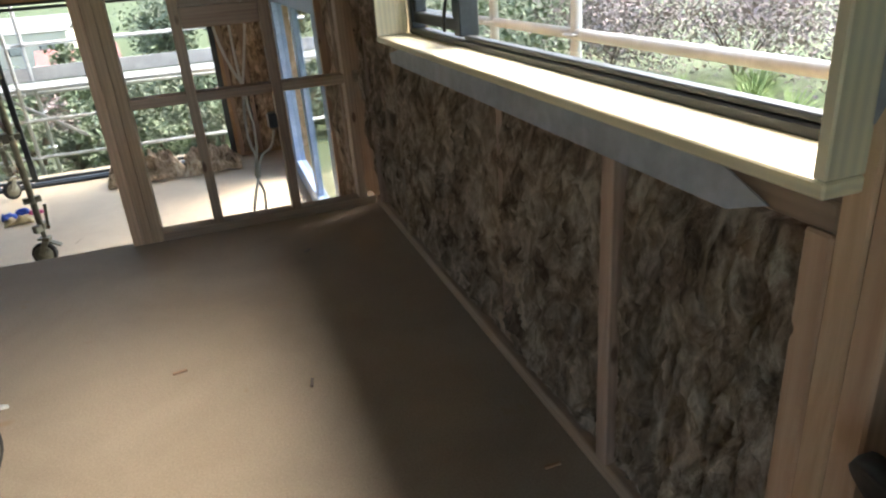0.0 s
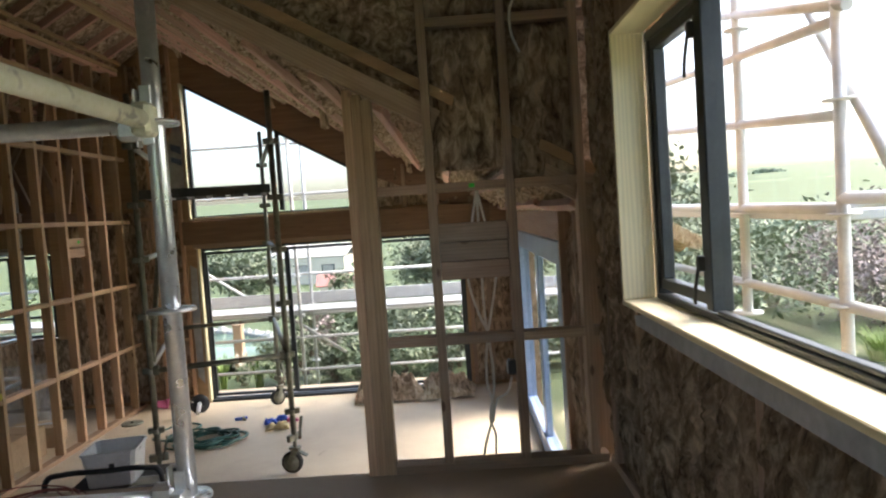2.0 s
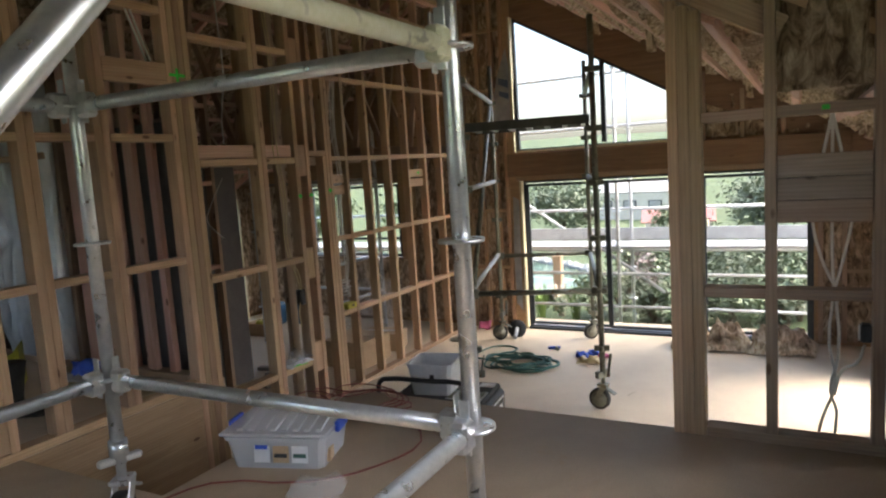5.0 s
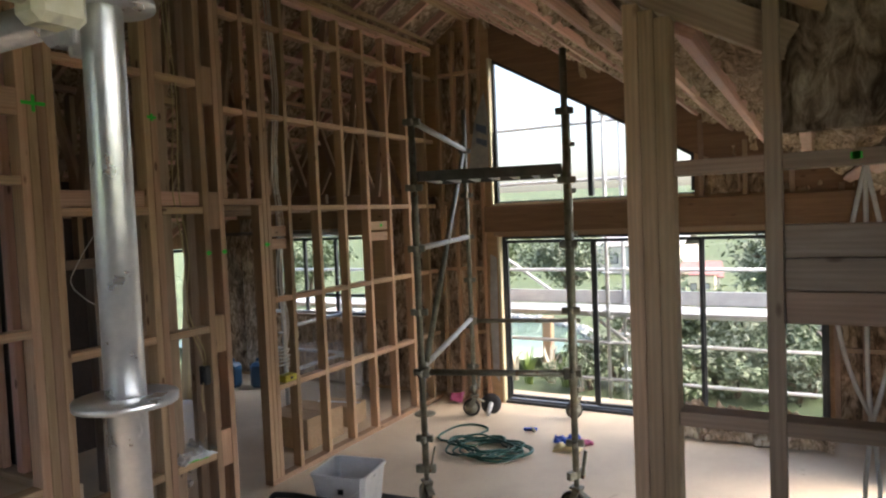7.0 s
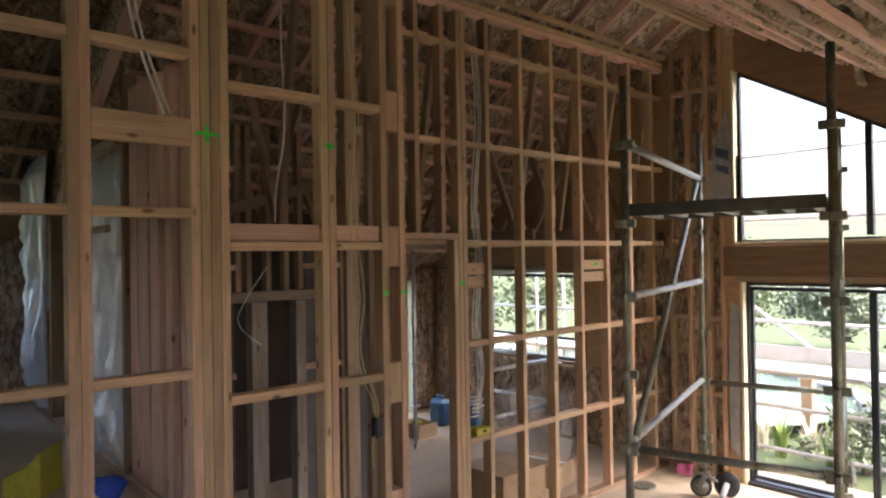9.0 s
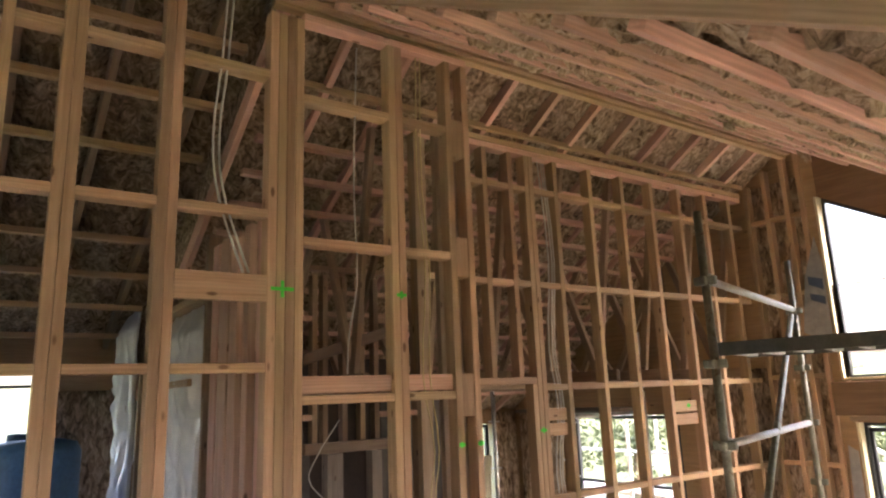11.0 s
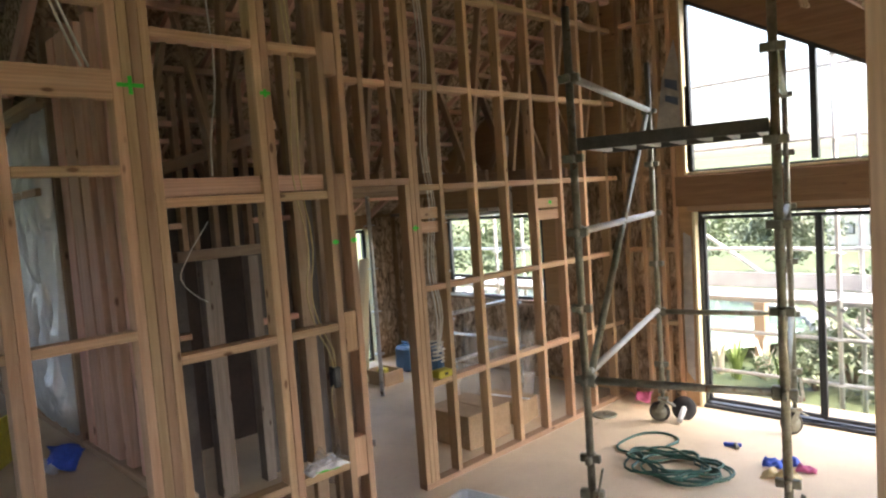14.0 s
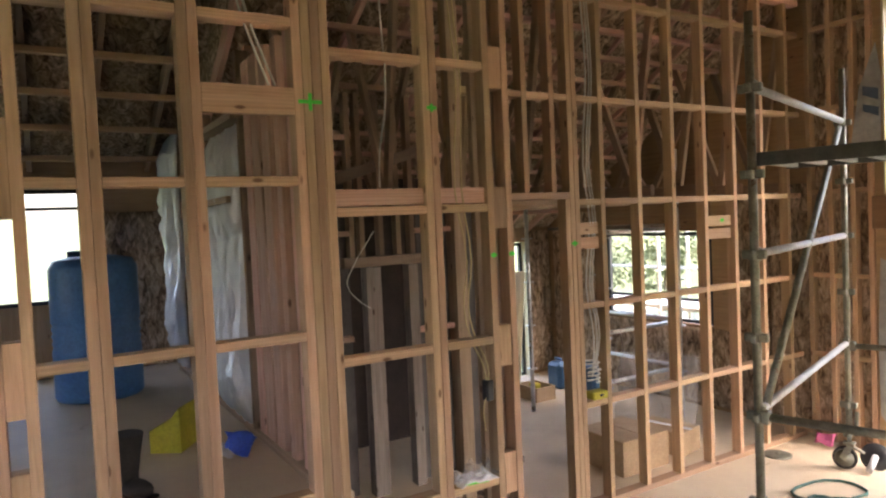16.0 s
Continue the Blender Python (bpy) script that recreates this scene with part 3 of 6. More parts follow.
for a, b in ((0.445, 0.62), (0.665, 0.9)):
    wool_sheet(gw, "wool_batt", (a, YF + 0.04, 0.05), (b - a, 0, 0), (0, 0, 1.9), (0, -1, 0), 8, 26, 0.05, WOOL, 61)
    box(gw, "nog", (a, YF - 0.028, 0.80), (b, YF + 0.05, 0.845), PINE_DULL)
# left corner studs and wool
prism(gw, "wall_board", [(-4.85, 0), (-3.10, 0), (-3.10, roof_z(-3.1) + 0.2), (RX, RZ + 0.2), (-4.85, roof_z(-4.85) + 0.2)], 0.06, yz @ pose(0, 0, 0.08), PLY)
prism(gw, "wall_board", [(-7.6, 0), (-6.45, 0), (-6.45, roof_z(-6.45) + 0.2), (-7.6, roof_z(-7.6) + 0.2)], 0.06, yz @ pose(0, 0, 0.08), PLY)
prism(gw, "wall_board", [(-6.45, 0), (-4.85, 0), (-4.85, 0.93), (-6.45, 0.93)], 0.06, yz @ pose(0, 0, 0.08), PLY)
prism(gw, "wall_board", [(-6.45, 2.0), (-4.85, 2.0), (-4.85, roof_z(-4.85) + 0.2), (-6.45, roof_z(-6.45) + 0.2)], 0.06, yz @ pose(0, 0, 0.08), PLY)
for x0 in (-3.70, -3.50, -3.30, -3.15):
    box(gw, "stud", (x0, YF - 0.02, 0.0), (x0 + 0.045, YF + 0.07, roof_z(x0)), PINE)
for a, b in ((-3.655, -3.50), (-3.455, -3.30), (-3.255, -3.15)):
    for z in (0.8, 1.55, 2.33, 3.1, 3.85):
        box(gw, "nog", (a, YF - 0.017, z), (b, YF + 0.06, z + 0.045), PINE)
    wool_sheet(gw, "wool_batt", (a, YF + 0.06, 0.05), (b - a, 0, 0), (0, 0, 4.2), (0, -1, 0), 8, 50, 0.04, WOOL, 63)
for i in range(10):
    x0 = -7.5 + i * 0.42
    if -6.45 < x0 + 0.4 and x0 < -4.85:
        z0, h = 0.05, 0.85
    else:
        z0, h = 0.05, min(2.4, roof_z(x0) - 0.1)
    wool_sheet(gw, "wool_batt", (x0, YF + 0.06, z0), (0.40, 0, 0), (0, 0, h), (0, -1, 0), 10, 22, 0.05, WOOL, 70 + i)

door = thing("door_1", "dark aluminium glazed sliding door in four panels", "sliding door", kind="structure")
frame_xz(door, SX0 + 0.03, SX1, 0.01, SZ1, YF + 0.05, YF + 0.125, 0.03, ALU, "door_frame")
box(door, "jamb_lining", (SX0, YF - 0.02, 0.0), (SX0 + 0.028, YF + 0.10, SZ1), PINE_PALE, 0.002, "pale pine jamb")
box(door, "track", (SX0 + 0.03, YF - 0.005, 0.0), (SX1, YF + 0.048, 0.03), ALU)
for a, b, yy in ((-2.91, -1.86, 0.09), (-1.86, -0.74, 0.055), (-0.76, 0.33, 0.09)):
    frame_xz(door, a, b, 0.055, SZ1 - 0.045, YF + yy - 0.02, YF + yy + 0.02, 0.034, ALU, "sash")
    pane(door, (a + 0.03, YF + yy - 0.002, 0.085), (b - 0.03, YF + yy + 0.002, SZ1 - 0.075), GLASS_DIM)

gwin = thing("window_2", "raking gable window with dark frame and pale reveal", "window", kind="structure")


def rail(parent, a, b, name="window_frame", mat=ALU, w=0.05, h=0.04):
    beam(parent, name, a, b, w, h, mat, (0, 0, 1))


yg = YF + 0.095
box(gwin, "reveal", (GX0 - 0.022, YF - 0.03, GZ0), (GX0, YF + 0.11, 3.99), PINE_PALE)
box(gwin, "reveal", (GX0 - 0.022, YF - 0.03, GZ0 - 0.022), (GX1, YF + 0.11, GZ0), PINE_PALE)
box(gwin, "window_frame", (GX0, yg - 0.025, GZ0), (GX0 + 0.022, yg + 0.025, 3.97), ALU)
box(gwin, "window_frame", (GX0 + 0.022, yg - 0.025, GZ0), (GX1, yg + 0.025, GZ0 + 0.022), ALU)
box(gwin, "window_frame", (GX1 - 0.035, yg - 0.025, GZ0 + 0.035), (GX1, yg + 0.025, rake(GX1)), ALU)
box(gwin, "mullion", (-1.90, yg - 0.03, GZ0 + 0.035), (-1.845, yg + 0.03, rake(-1.87)), ALU)
rail(gwin, (GX0, yg, rake(GX0) - 0.018), (GX1, yg, rake(GX1) - 0.018))
g = prism(gwin, "pane", [(GX0, GZ0), (GX1, GZ0), (GX1, rake(GX1)), (GX0, rake(GX0))], 0.004, yz @ pose(0, 0, 0.095), GLASS_DIM)
g.visible_shadow = False
prism(gwin, "wrap_flap", [(-3.28, 2.75), (-3.03, 2.62), (-3.02, 3.35), (-3.06, 3.62), (-3.20, 3.25)], 0.004, yz @ pose(0, 0, -0.03), WRAP, "torn building wrap with blue print")
prism(gwin, "wrap_print", [(-3.17, 3.18), (-3.04, 3.12), (-3.04, 3.22), (-3.17, 3.26)], 0.002, yz @ pose(0, 0, -0.034), PRINT_SLATE)
prism(gwin, "wrap_print", [(-3.17, 3.04), (-3.04, 2.98), (-3.04, 3.06), (-3.17, 3.10)], 0.002, yz @ pose(0, 0, -0.034), PRINT_SLATE)
prism(door, "wrap_flap", [(-3.07, 0.35), (-2.99, 0.25), (-2.97, 1.7), (-3.05, 1.75), (-3.08, 1.0)], 0.004, yz @ pose(0, 0, -0.03), WRAP)

# ---- right wall of the main room ----
rw = thing("wall_side", "insulated side wall with a filmed door", "wall", kind="structure")
box(rw, "cladding", (1.02, Y1 + 0.1, -0.1), (1.10, 4.6, 2.6), PLY, 0)
box(rw, "cladding", (1.02, 7.4, -0.1), (1.10, YF, 2.6), PLY, 0)
box(rw, "cladding", (1.02, 4.6, 1.95), (1.10, 7.4, 2.6), PLY, 0)
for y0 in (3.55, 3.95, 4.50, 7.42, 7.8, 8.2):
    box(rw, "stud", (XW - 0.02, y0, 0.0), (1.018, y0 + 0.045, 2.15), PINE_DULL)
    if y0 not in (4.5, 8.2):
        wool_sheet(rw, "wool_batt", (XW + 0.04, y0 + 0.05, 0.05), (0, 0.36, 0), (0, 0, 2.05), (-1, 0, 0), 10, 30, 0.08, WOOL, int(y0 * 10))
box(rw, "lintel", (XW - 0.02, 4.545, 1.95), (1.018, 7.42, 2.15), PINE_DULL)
d2 = thing("door_2", "side door with blue-grey protective film on its frame", "door", kind="structure")
frame_yz(d2, 4.55, 7.4, 0.0, 1.94, 0.93, 1.03, 0.16, BLUEFILM, "door_frame")
box(d2, "door_stile", (0.95, 5.9, 0.09), (1.0, 6.05, 1.85), BLUEFILM)
pane(d2, (0.978, 4.64, 0.09), (0.982, 7.31, 1.85))

# ---- roof ----
roof = thing("roof", "gable roof on pine rafters packed with glass wool", "roof", kind="structure")


def slope_pt(x, y, dz=0.0):
    return (x, y, roof_z(x) + dz)


rng = random.Random(4)
RY0 = Y1 + D1 + 0.05
ys = [RY0 + 0.32 + 0.43 * i for i in range(11)]
nrm = Vector((-SL, 0, -1))
down = Vector((1, 0, -SL)).normalized()
PX0 = [-0.43 + 0.322 * k for k in range(-8, 6)]
for k, x in enumerate(PX0):
    jog = rng.uniform(-0.02, 0.02)
    joint = RY0 + rng.uniform(0.9, 3.2)
    for a, b, dx in ((RY0 - 0.03, joint, jog), (joint + 0.002, YF - 0.03, -jog)):
        beam(roof, "purlin", slope_pt(x + dx, a, 0.02), slope_pt(x + dx, b, 0.02), 0.07, 0.045, PINE_PINK, nrm)
    cuts = sorted(rng.uniform(RY0 + 0.2, YF - 0.3) for _ in range(3))
    cuts = [RY0 - 0.03] + cuts + [YF - 0.05]
    if k == 7:
        cuts = [RY0 - 0.03, 3.88, 4.34, 6.1, YF - 0.05]
    for j in range(4):
        if k == 7 and j == 1:
            continue
        a, b = cuts[j], cuts[j + 1] - rng.uniform(0.0, 0.03)
        if b - a < 0.06:
            continue
        o = Vector(slope_pt(x + 0.03, a, 0.098))
        wool_sheet(roof, "wool_batt", o, (0, b - a, 0), down * 0.315, nrm, max(4, int(34 * (b - a))), 16, 0.075, WOOL_LIT, 100 + 5 * k + j, (5, 17), 0.035)
    for j in range(6):
        y = rng.uniform(RY0 + 0.1, YF - 0.5)
        o = Vector(slope_pt(x + rng.uniform(0.05, 0.25), y, 0.035))
        ln = rng.uniform(0.2, 0.55)
        wool_sheet(roof, "wool_strip", o, (rng.uniform(-0.03, 0.05), ln, -0.015), down * rng.uniform(0.015, 0.06), nrm, 16, 4, 0.05, WOOL_LIT, 400 + 7 * k + j, (9, 22), 0.03, 0.015)
    o = Vector(slope_pt(x + 0.16, rng.uniform(6.2, YF - 0.2), 0.03))
    wool_sheet(roof, "wool_tuft", o, (0.06, 0.03, 0), (0.02, 0.02, -rng.uniform(0.07, 0.20)), (0, -1, 0), 8, 12, 0.04, WOOL_LIT, 270 + k, (26, 9), 0.025, 0.012)
# left slope
for i in range(12):
    y = RY0 - 0.2 + 0.43 * i
    beam(roof, "rafter", slope_pt(-7.6, y, 0.05), slope_pt(RX - 0.04, y, 0.05), 0.045, 0.12, PINE_PINK)
    a, b = slope_pt(-7.6, y + 0.03, 0.07), slope_pt(RX - 0.05, y + 0.03, 0.07)
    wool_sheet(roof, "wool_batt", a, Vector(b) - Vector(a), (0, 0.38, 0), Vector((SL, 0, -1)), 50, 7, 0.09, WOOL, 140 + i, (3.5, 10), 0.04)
for k in range(12):
    x = -4.10 - 0.27 * k
    box(roof, "purlin", (x - 0.035, RY0 - 0.1, roof_z(x) - 0.055), (x + 0.035, YF - 0.03, roof_z(x) - 0.012), PINE_PINK)
box(roof, "ridge_board", (RX - 0.03, RY0 - 0.3, RZ - 0.08), (RX + 0.03, YF, RZ + 0.14), PINE)
for dx, dz in ((0.075, -0.10), (-0.45, -0.33)):
    box(roof, "batten", (RX + dx - 0.02, RY0 - 0.3, roof_z(RX + dx) + 0.0 - 0.03), (RX + dx + 0.02, YF - 0.05, roof_z(RX + dx) + 0.015), PINE)
for s in (1, -1):
    x1 = 1.3 if s > 0 else -7.7
    m = Matrix(((1, 0, 0, 0), (0, 0, 1, RY0 - 0.1), (0, 1, 0, 0), (0, 0, 0, 1)))
    prism(roof, "roof_deck", [(RX, RZ + 0.2), (x1, roof_z(x1) + 0.2), (x1, roof_z(x1) + 0.26), (RX, RZ + 0.26)], 8.75 - m[1][3], m, PLY)
# higher roof over the raised rooms
def upper_z(x):
    return 2.95 + 0.45 * (x + 7.6)


for i in range(12):
    y = -2.6 + 0.52 * i
    beam(roof, "rafter", (-7.6, y, upper_z(-7.6)), (XN - 0.1, y, upper_z(XN - 0.1)), 0.045, 0.14, PINE_DULL)
    a, b = Vector((-7.6, y + 0.03, upper_z(-7.6) + 0.07)), Vector((XN - 0.1, y + 0.03, upper_z(XN - 0.1) + 0.07))
    wool_sheet(roof, "wool_batt", a, b - a, (0, 0.47, 0), (0.45, 0, -1), 50, 8, 0.10, WOOL, 160 + i, (6, 9), 0.03)
for i in range(9):
    x = -7.3 + 0.48 * i
    box(roof, "purlin", (x, -2.9, upper_z(x) - 0.12), (x + 0.07, Y1 - 0.1, upper_z(x) - 0.07), PINE)
mu = Matrix(((1, 0, 0, 0), (0, 0, 1, -3.1), (0, 1, 0, 0), (0, 0, 0, 1)))
prism(roof, "roof_deck", [(XN, upper_z(XN) + 0.2), (-7.7, upper_z(-7.7) + 0.2), (-7.7, upper_z(-7.7) + 0.26), (XN, upper_z(XN) + 0.26)], Y1 + 3.3, mu, PLY)
mp = Matrix(((1, 0, 0, 0), (0, 0, 1, Y1 - 0.02), (0, 1, 0, 0), (0, 0, 0, 1)))
prism(roof, "gable_lining", [(-7.7, roof_z(-7.7) + 0.1), (XN - 0.1, roof_z(XN - 0.1) + 0.1), (XN - 0.1, upper_z(XN) + 0.2), (-7.7, upper_z(-7.7) + 0.2)], 0.03, mp, WOOL)
mg = Matrix(((1, 0, 0, 0), (0, 0, 1, Y1 + D1 + 0.012), (0, 1, 0, 0), (0, 0, 0, 1)))
prism(roof, "gable_lining", [(RX, RZ + 0.14), (1.16, roof_z(1.16) + 0.14), (1.16, 5.0), (RX, 5.0)], 0.04, mg, WOOL)

# ---- long stud wall ----
lw = thing("wall_stud_long", "long open stud wall of bare pine with five rows of nogs", "stud wall", kind="structure")
NOGZ = (0.78, 1.53, 2.31, 3.08, 3.83)
TOPZ = 4.13
lstuds = [5.60, 5.80, 6.20, 6.60, 7.00, 7.40, 7.80, 8.20]
X0, X1 = XL - 0.09, XL
for y0 in (5.42, 5.468, 5.516):
    box(lw, "stud", (X0, y0, 0.045), (X1, y0 + 0.0455, 2.36 if y0 < 5.43 else TOPZ), PINE)
for y0 in lstuds[1:]:
    box(lw, "stud", (X0, y0 - 0.0225, 0.045), (X1, y0 + 0.0225, TOPZ), PINE)
prev = 5.562
for y0 in lstuds[1:] + [8.42]:
    for z in NOGZ:
        box(lw, "nog", (X0 + 0.002, prev, z), (X1 - 0.002, y0 - 0.0225, z + 0.045), PINE)
    prev = y0 + 0.0225
box(lw, "bottom_plate", (X0, 5.42, 0.0), (X1, YF - 0.002, 0.045), PINE)
box(lw, "top_plate", (X0, 4.40, TOPZ), (X1, YF - 0.002, TOPZ + 0.045), PINE_PINK)
box(lw, "top_plate", (X0 - 0.01, 4.40, TOPZ + 0.046), (X1 + 0.01, YF - 0.002, TOPZ + 0.09), PINE)
box(lw, "door_head", (X0, 4.30, 2.362), (X1, 5.466, 2.41), PINE)
for y0 in (4.45, 4.75, 5.05, 5.30):
    box(lw, "cripple_stud", (X0, y0, 2.412), (X1, y0 + 0.045, TOPZ), PINE)
for a, b in ((4.495, 4.75), (4.795, 5.05), (5.095, 5.30), (5.345, 5.468)):
    for z in NOGZ[3:]:
        box(lw, "nog", (X0 + 0.002, a, z), (X1 - 0.002, b, z + 0.045), PINE)
for z in (1.98, 2.09):
    box(lw, "blocking_board", (X0 + 0.01, 5.565, z), (X0 + 0.055, 5.775, z + 0.09), PINE)
    box(lw, "blocking_board", (X0 + 0.01, 7.03, z), (X0 + 0.055, 7.375, z + 0.09), PINE)

# ---- stud wall beside the raised floor ----
nw = thing("wall_stud_near", "tall stud wall of bare pine beside the raised floor", "stud wall", kind="structure")
X0, X1 = XN - 0.09, XN
NT = 4.35
for y0 in (3.19, 3.238, 3.286, 3.334):
    box(nw, "stud", (X0, y0, 0.0), (X1, y0 + 0.0455, NT), PINE)
for y0 in (3.90, 3.948):
    box(nw, "stud", (X0, y0, 0.045), (X1, y0 + 0.0455, NT), PINE)
for y0 in (4.30, 4.43):
    box(nw, "stud", (X0, y0, 0.045), (X1, y0 + 0.045, NT), PINE)
for z in (0.75, 1.5, 2.3, 3.1, 3.85):
    box(nw, "packer", (X0 + 0.004, 4.345, z - 0.12), (X1 - 0.004, 4.43, z + 0.12), PINE)
for y0 in (2.667, 2.714, 2.245, 2.292, 2.012, 1.900, 1.853, 1.40, 1.0, 0.6):
    box(nw, "stud", (X0, y0, UF + 0.045), (X1, y0 + 0.0455, NT + 0.3), PINE)
for z0, z1 in ((UF + 0.05, 1.30), (1.52, 1.83), (2.32, 2.72), (3.22, 3.60), (4.16, 4.6)):
    box(nw, "packer", (X0 + 0.004, 1.9455, z0), (X1 - 0.004, 2.012, z1), PINE)
segs = [(2.76, 3.19), (2.338, 2.667), (2.058, 2.245), (1.446, 1.853), (1.046, 1.40)]
for a, b in segs:
    for z in (1.68, 2.44, 3.20, 3.96):
        box(nw, "nog", (X0 + 0.002, a, z), (X1 - 0.002, b, z + 0.045), PINE)
box(nw, "header", (X0 + 0.045, 2.76, 2.777), (X1, 3.19, 2.91), PINE, 0.003, "deep pale header board")
for a, b in ((3.38, 3.90), (3.994, 4.30)):
    for z in (0.70, 1.52, 2.28, 3.08, 3.87):
        box(nw, "nog", (X0 + 0.002, a, z), (X1 - 0.002, b, z + 0.045), PINE)
    box(nw, "blocking_board", (X0 + 0.005, a, 2.33), (X0 + 0.06, b, 2.42), PINE_PINK, 0.003, "reddish treated blocking board")
box(nw, "top_plate", (X0, 0.5, NT + 0.3), (X1, 3.38, NT + 0.345), PINE_PINK)
box(nw, "top_plate", (X0, 3.38, NT), (X1, 4.475, NT + 0.045), PINE_PINK)
box(nw, "bottom_plate", (X0, 0.5, UF), (X1, 3.188, UF + 0.045), PINE)
box(nw, "bottom_plate", (X0, 3.38, 0.0), (X1, 4.475, 0.045), PINE)
box(nw, "skirt_board", (X1 - 0.02, 2.05, 0.3), (X1, 3.188, UF - 0.004), PINE, 0.003, "stained plywood board under the plate")
box(nw, "wall_lining", (X1 + 0.002, -3.0, UF), (X1 + 0.014, 1.85, 4.6), GIB, 0.002, "white plasterboard sheet")
# return between the two stud walls
for x0 in (-3.70, -3.45, -3.29):
    box(nw, "stud", (x0, 4.385, 0.045), (x0 + 0.045, 4.475, NT - 0.3), PINE_DULL)

# ---- rooms beyond ----
bw = thing("wall_far_west", "insulated far wall of the rooms beyond", "wall", kind="structure")
UWY0, UWY1, UWZ0, UWZ1 = 1.45, 2.60, 1.60, 2.72
for lo, hi in (((-7.7, -3.0, -0.1), (-7.6, UWY0, 3.2)), ((-7.7, UWY1, -0.1), (-7.6, 7.2, 3.2)), ((-7.7, UWY0, -0.1), (-7.6, UWY1, UWZ0)), ((-7.7, UWY0, UWZ1), (-7.6, UWY1, 3.3)), ((-7.7, 8.02, -0.1), (-7.6, 8.6, 3.2)), ((-7.7, 7.2, 1.9), (-7.6, 8.02, 3.2))):
    box(bw, "cladding", lo, hi, PLY, 0)
for i, y0 in enumerate([-0.1, 0.4, 0.9, 2.64, 3.0, 4.5, 5.0, 5.5, 6.0, 6.4, 8.05]):
    wool_sheet(bw, "wool_batt", (-7.59, y0, 0.05 if y0 > 3.4 else UF), (0, 0.42, 0), (0, 0, 2.0 if y0 > 3.4 else 1.6), (1, 0, 0), 10, 24, 0.07, WOOL, 300 + i)
w3 = thing("window_3", "bright window of the room beyond", "window", kind="structure")
frame_yz(w3, UWY0, UWY1, UWZ0, UWZ1, -7.66, -7.61, 0.04, ALU)
box(w3, "transom", (-7.655, UWY0 + 0.04, 2.52), (-7.62, UWY1 - 0.04, 2.55), ALU)
pane(w3, (-7.64, UWY0 + 0.03, UWZ0 + 0.03), (-7.636, UWY1 - 0.03, UWZ1 - 0.03))
w4 = thing("window_4", "tall narrow window with a pale jamb", "window", kind="structure")
frame_yz(w4, 7.22, 8.0, 0.0, 1.89, -7.68, -7.63, 0.04, ALU)
box(w4, "reveal", (-7.66, 8.0, 0.0), (-7.48, 8.022, 1.9), PINE_PALE)
pane(w4, (-7.652, 7.25, 0.03), (-7.648, 7.97, 1.86))
w5 = thing("window_5", "wide window in the gable of the room beyond", "window", kind="structure")
frame_xz(w5, -6.45, -4.85, 0.94, 1.99, YF + 0.085, YF + 0.135, 0.04, ALU)
for x0 in (-5.95, -5.42):
    box(w5, "mullion", (x0, YF + 0.09, 0.98), (x0 + 0.045, YF + 0.13, 1.95), ALU)
box(w5, "transom", (-6.40, YF + 0.09, 1.19), (-4.9, YF + 0.13, 1.225), ALU)
pane(w5, (-6.42, YF + 0.108, 0.97), (-4.88, YF + 0.112, 1.96), GLASS_DIM)

mw = thing("wall_partition", "partition of foil-backed studs between the rooms", "stud wall", kind="structure")
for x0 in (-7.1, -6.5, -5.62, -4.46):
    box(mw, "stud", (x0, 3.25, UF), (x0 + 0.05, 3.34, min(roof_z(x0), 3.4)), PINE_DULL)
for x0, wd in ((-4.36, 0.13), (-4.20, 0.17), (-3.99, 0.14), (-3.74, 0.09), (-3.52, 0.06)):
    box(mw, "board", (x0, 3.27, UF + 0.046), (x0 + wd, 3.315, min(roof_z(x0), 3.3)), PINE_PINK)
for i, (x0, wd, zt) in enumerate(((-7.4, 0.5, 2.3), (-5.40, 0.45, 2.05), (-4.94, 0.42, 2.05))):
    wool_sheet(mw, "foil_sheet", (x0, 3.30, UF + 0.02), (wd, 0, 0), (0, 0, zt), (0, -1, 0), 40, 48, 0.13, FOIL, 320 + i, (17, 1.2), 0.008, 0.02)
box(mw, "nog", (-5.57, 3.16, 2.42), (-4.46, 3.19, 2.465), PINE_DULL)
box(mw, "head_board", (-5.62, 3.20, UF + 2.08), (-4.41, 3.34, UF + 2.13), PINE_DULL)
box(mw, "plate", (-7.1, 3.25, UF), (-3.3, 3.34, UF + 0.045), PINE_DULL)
iw = thing("wall_inner", "inner partition with a door frame, shade painted into its linings", "stud wall", kind="structure")
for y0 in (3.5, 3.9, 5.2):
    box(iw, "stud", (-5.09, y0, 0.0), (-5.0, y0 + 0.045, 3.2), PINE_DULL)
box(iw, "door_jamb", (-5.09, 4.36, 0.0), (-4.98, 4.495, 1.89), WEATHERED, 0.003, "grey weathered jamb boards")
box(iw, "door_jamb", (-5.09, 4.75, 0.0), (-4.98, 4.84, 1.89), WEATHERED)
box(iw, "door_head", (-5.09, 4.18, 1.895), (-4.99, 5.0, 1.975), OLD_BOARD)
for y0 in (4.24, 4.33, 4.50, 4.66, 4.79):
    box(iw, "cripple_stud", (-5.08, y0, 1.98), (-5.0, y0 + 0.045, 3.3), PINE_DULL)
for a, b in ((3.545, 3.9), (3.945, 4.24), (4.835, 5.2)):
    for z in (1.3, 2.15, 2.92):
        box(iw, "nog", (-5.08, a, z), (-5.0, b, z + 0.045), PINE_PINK)
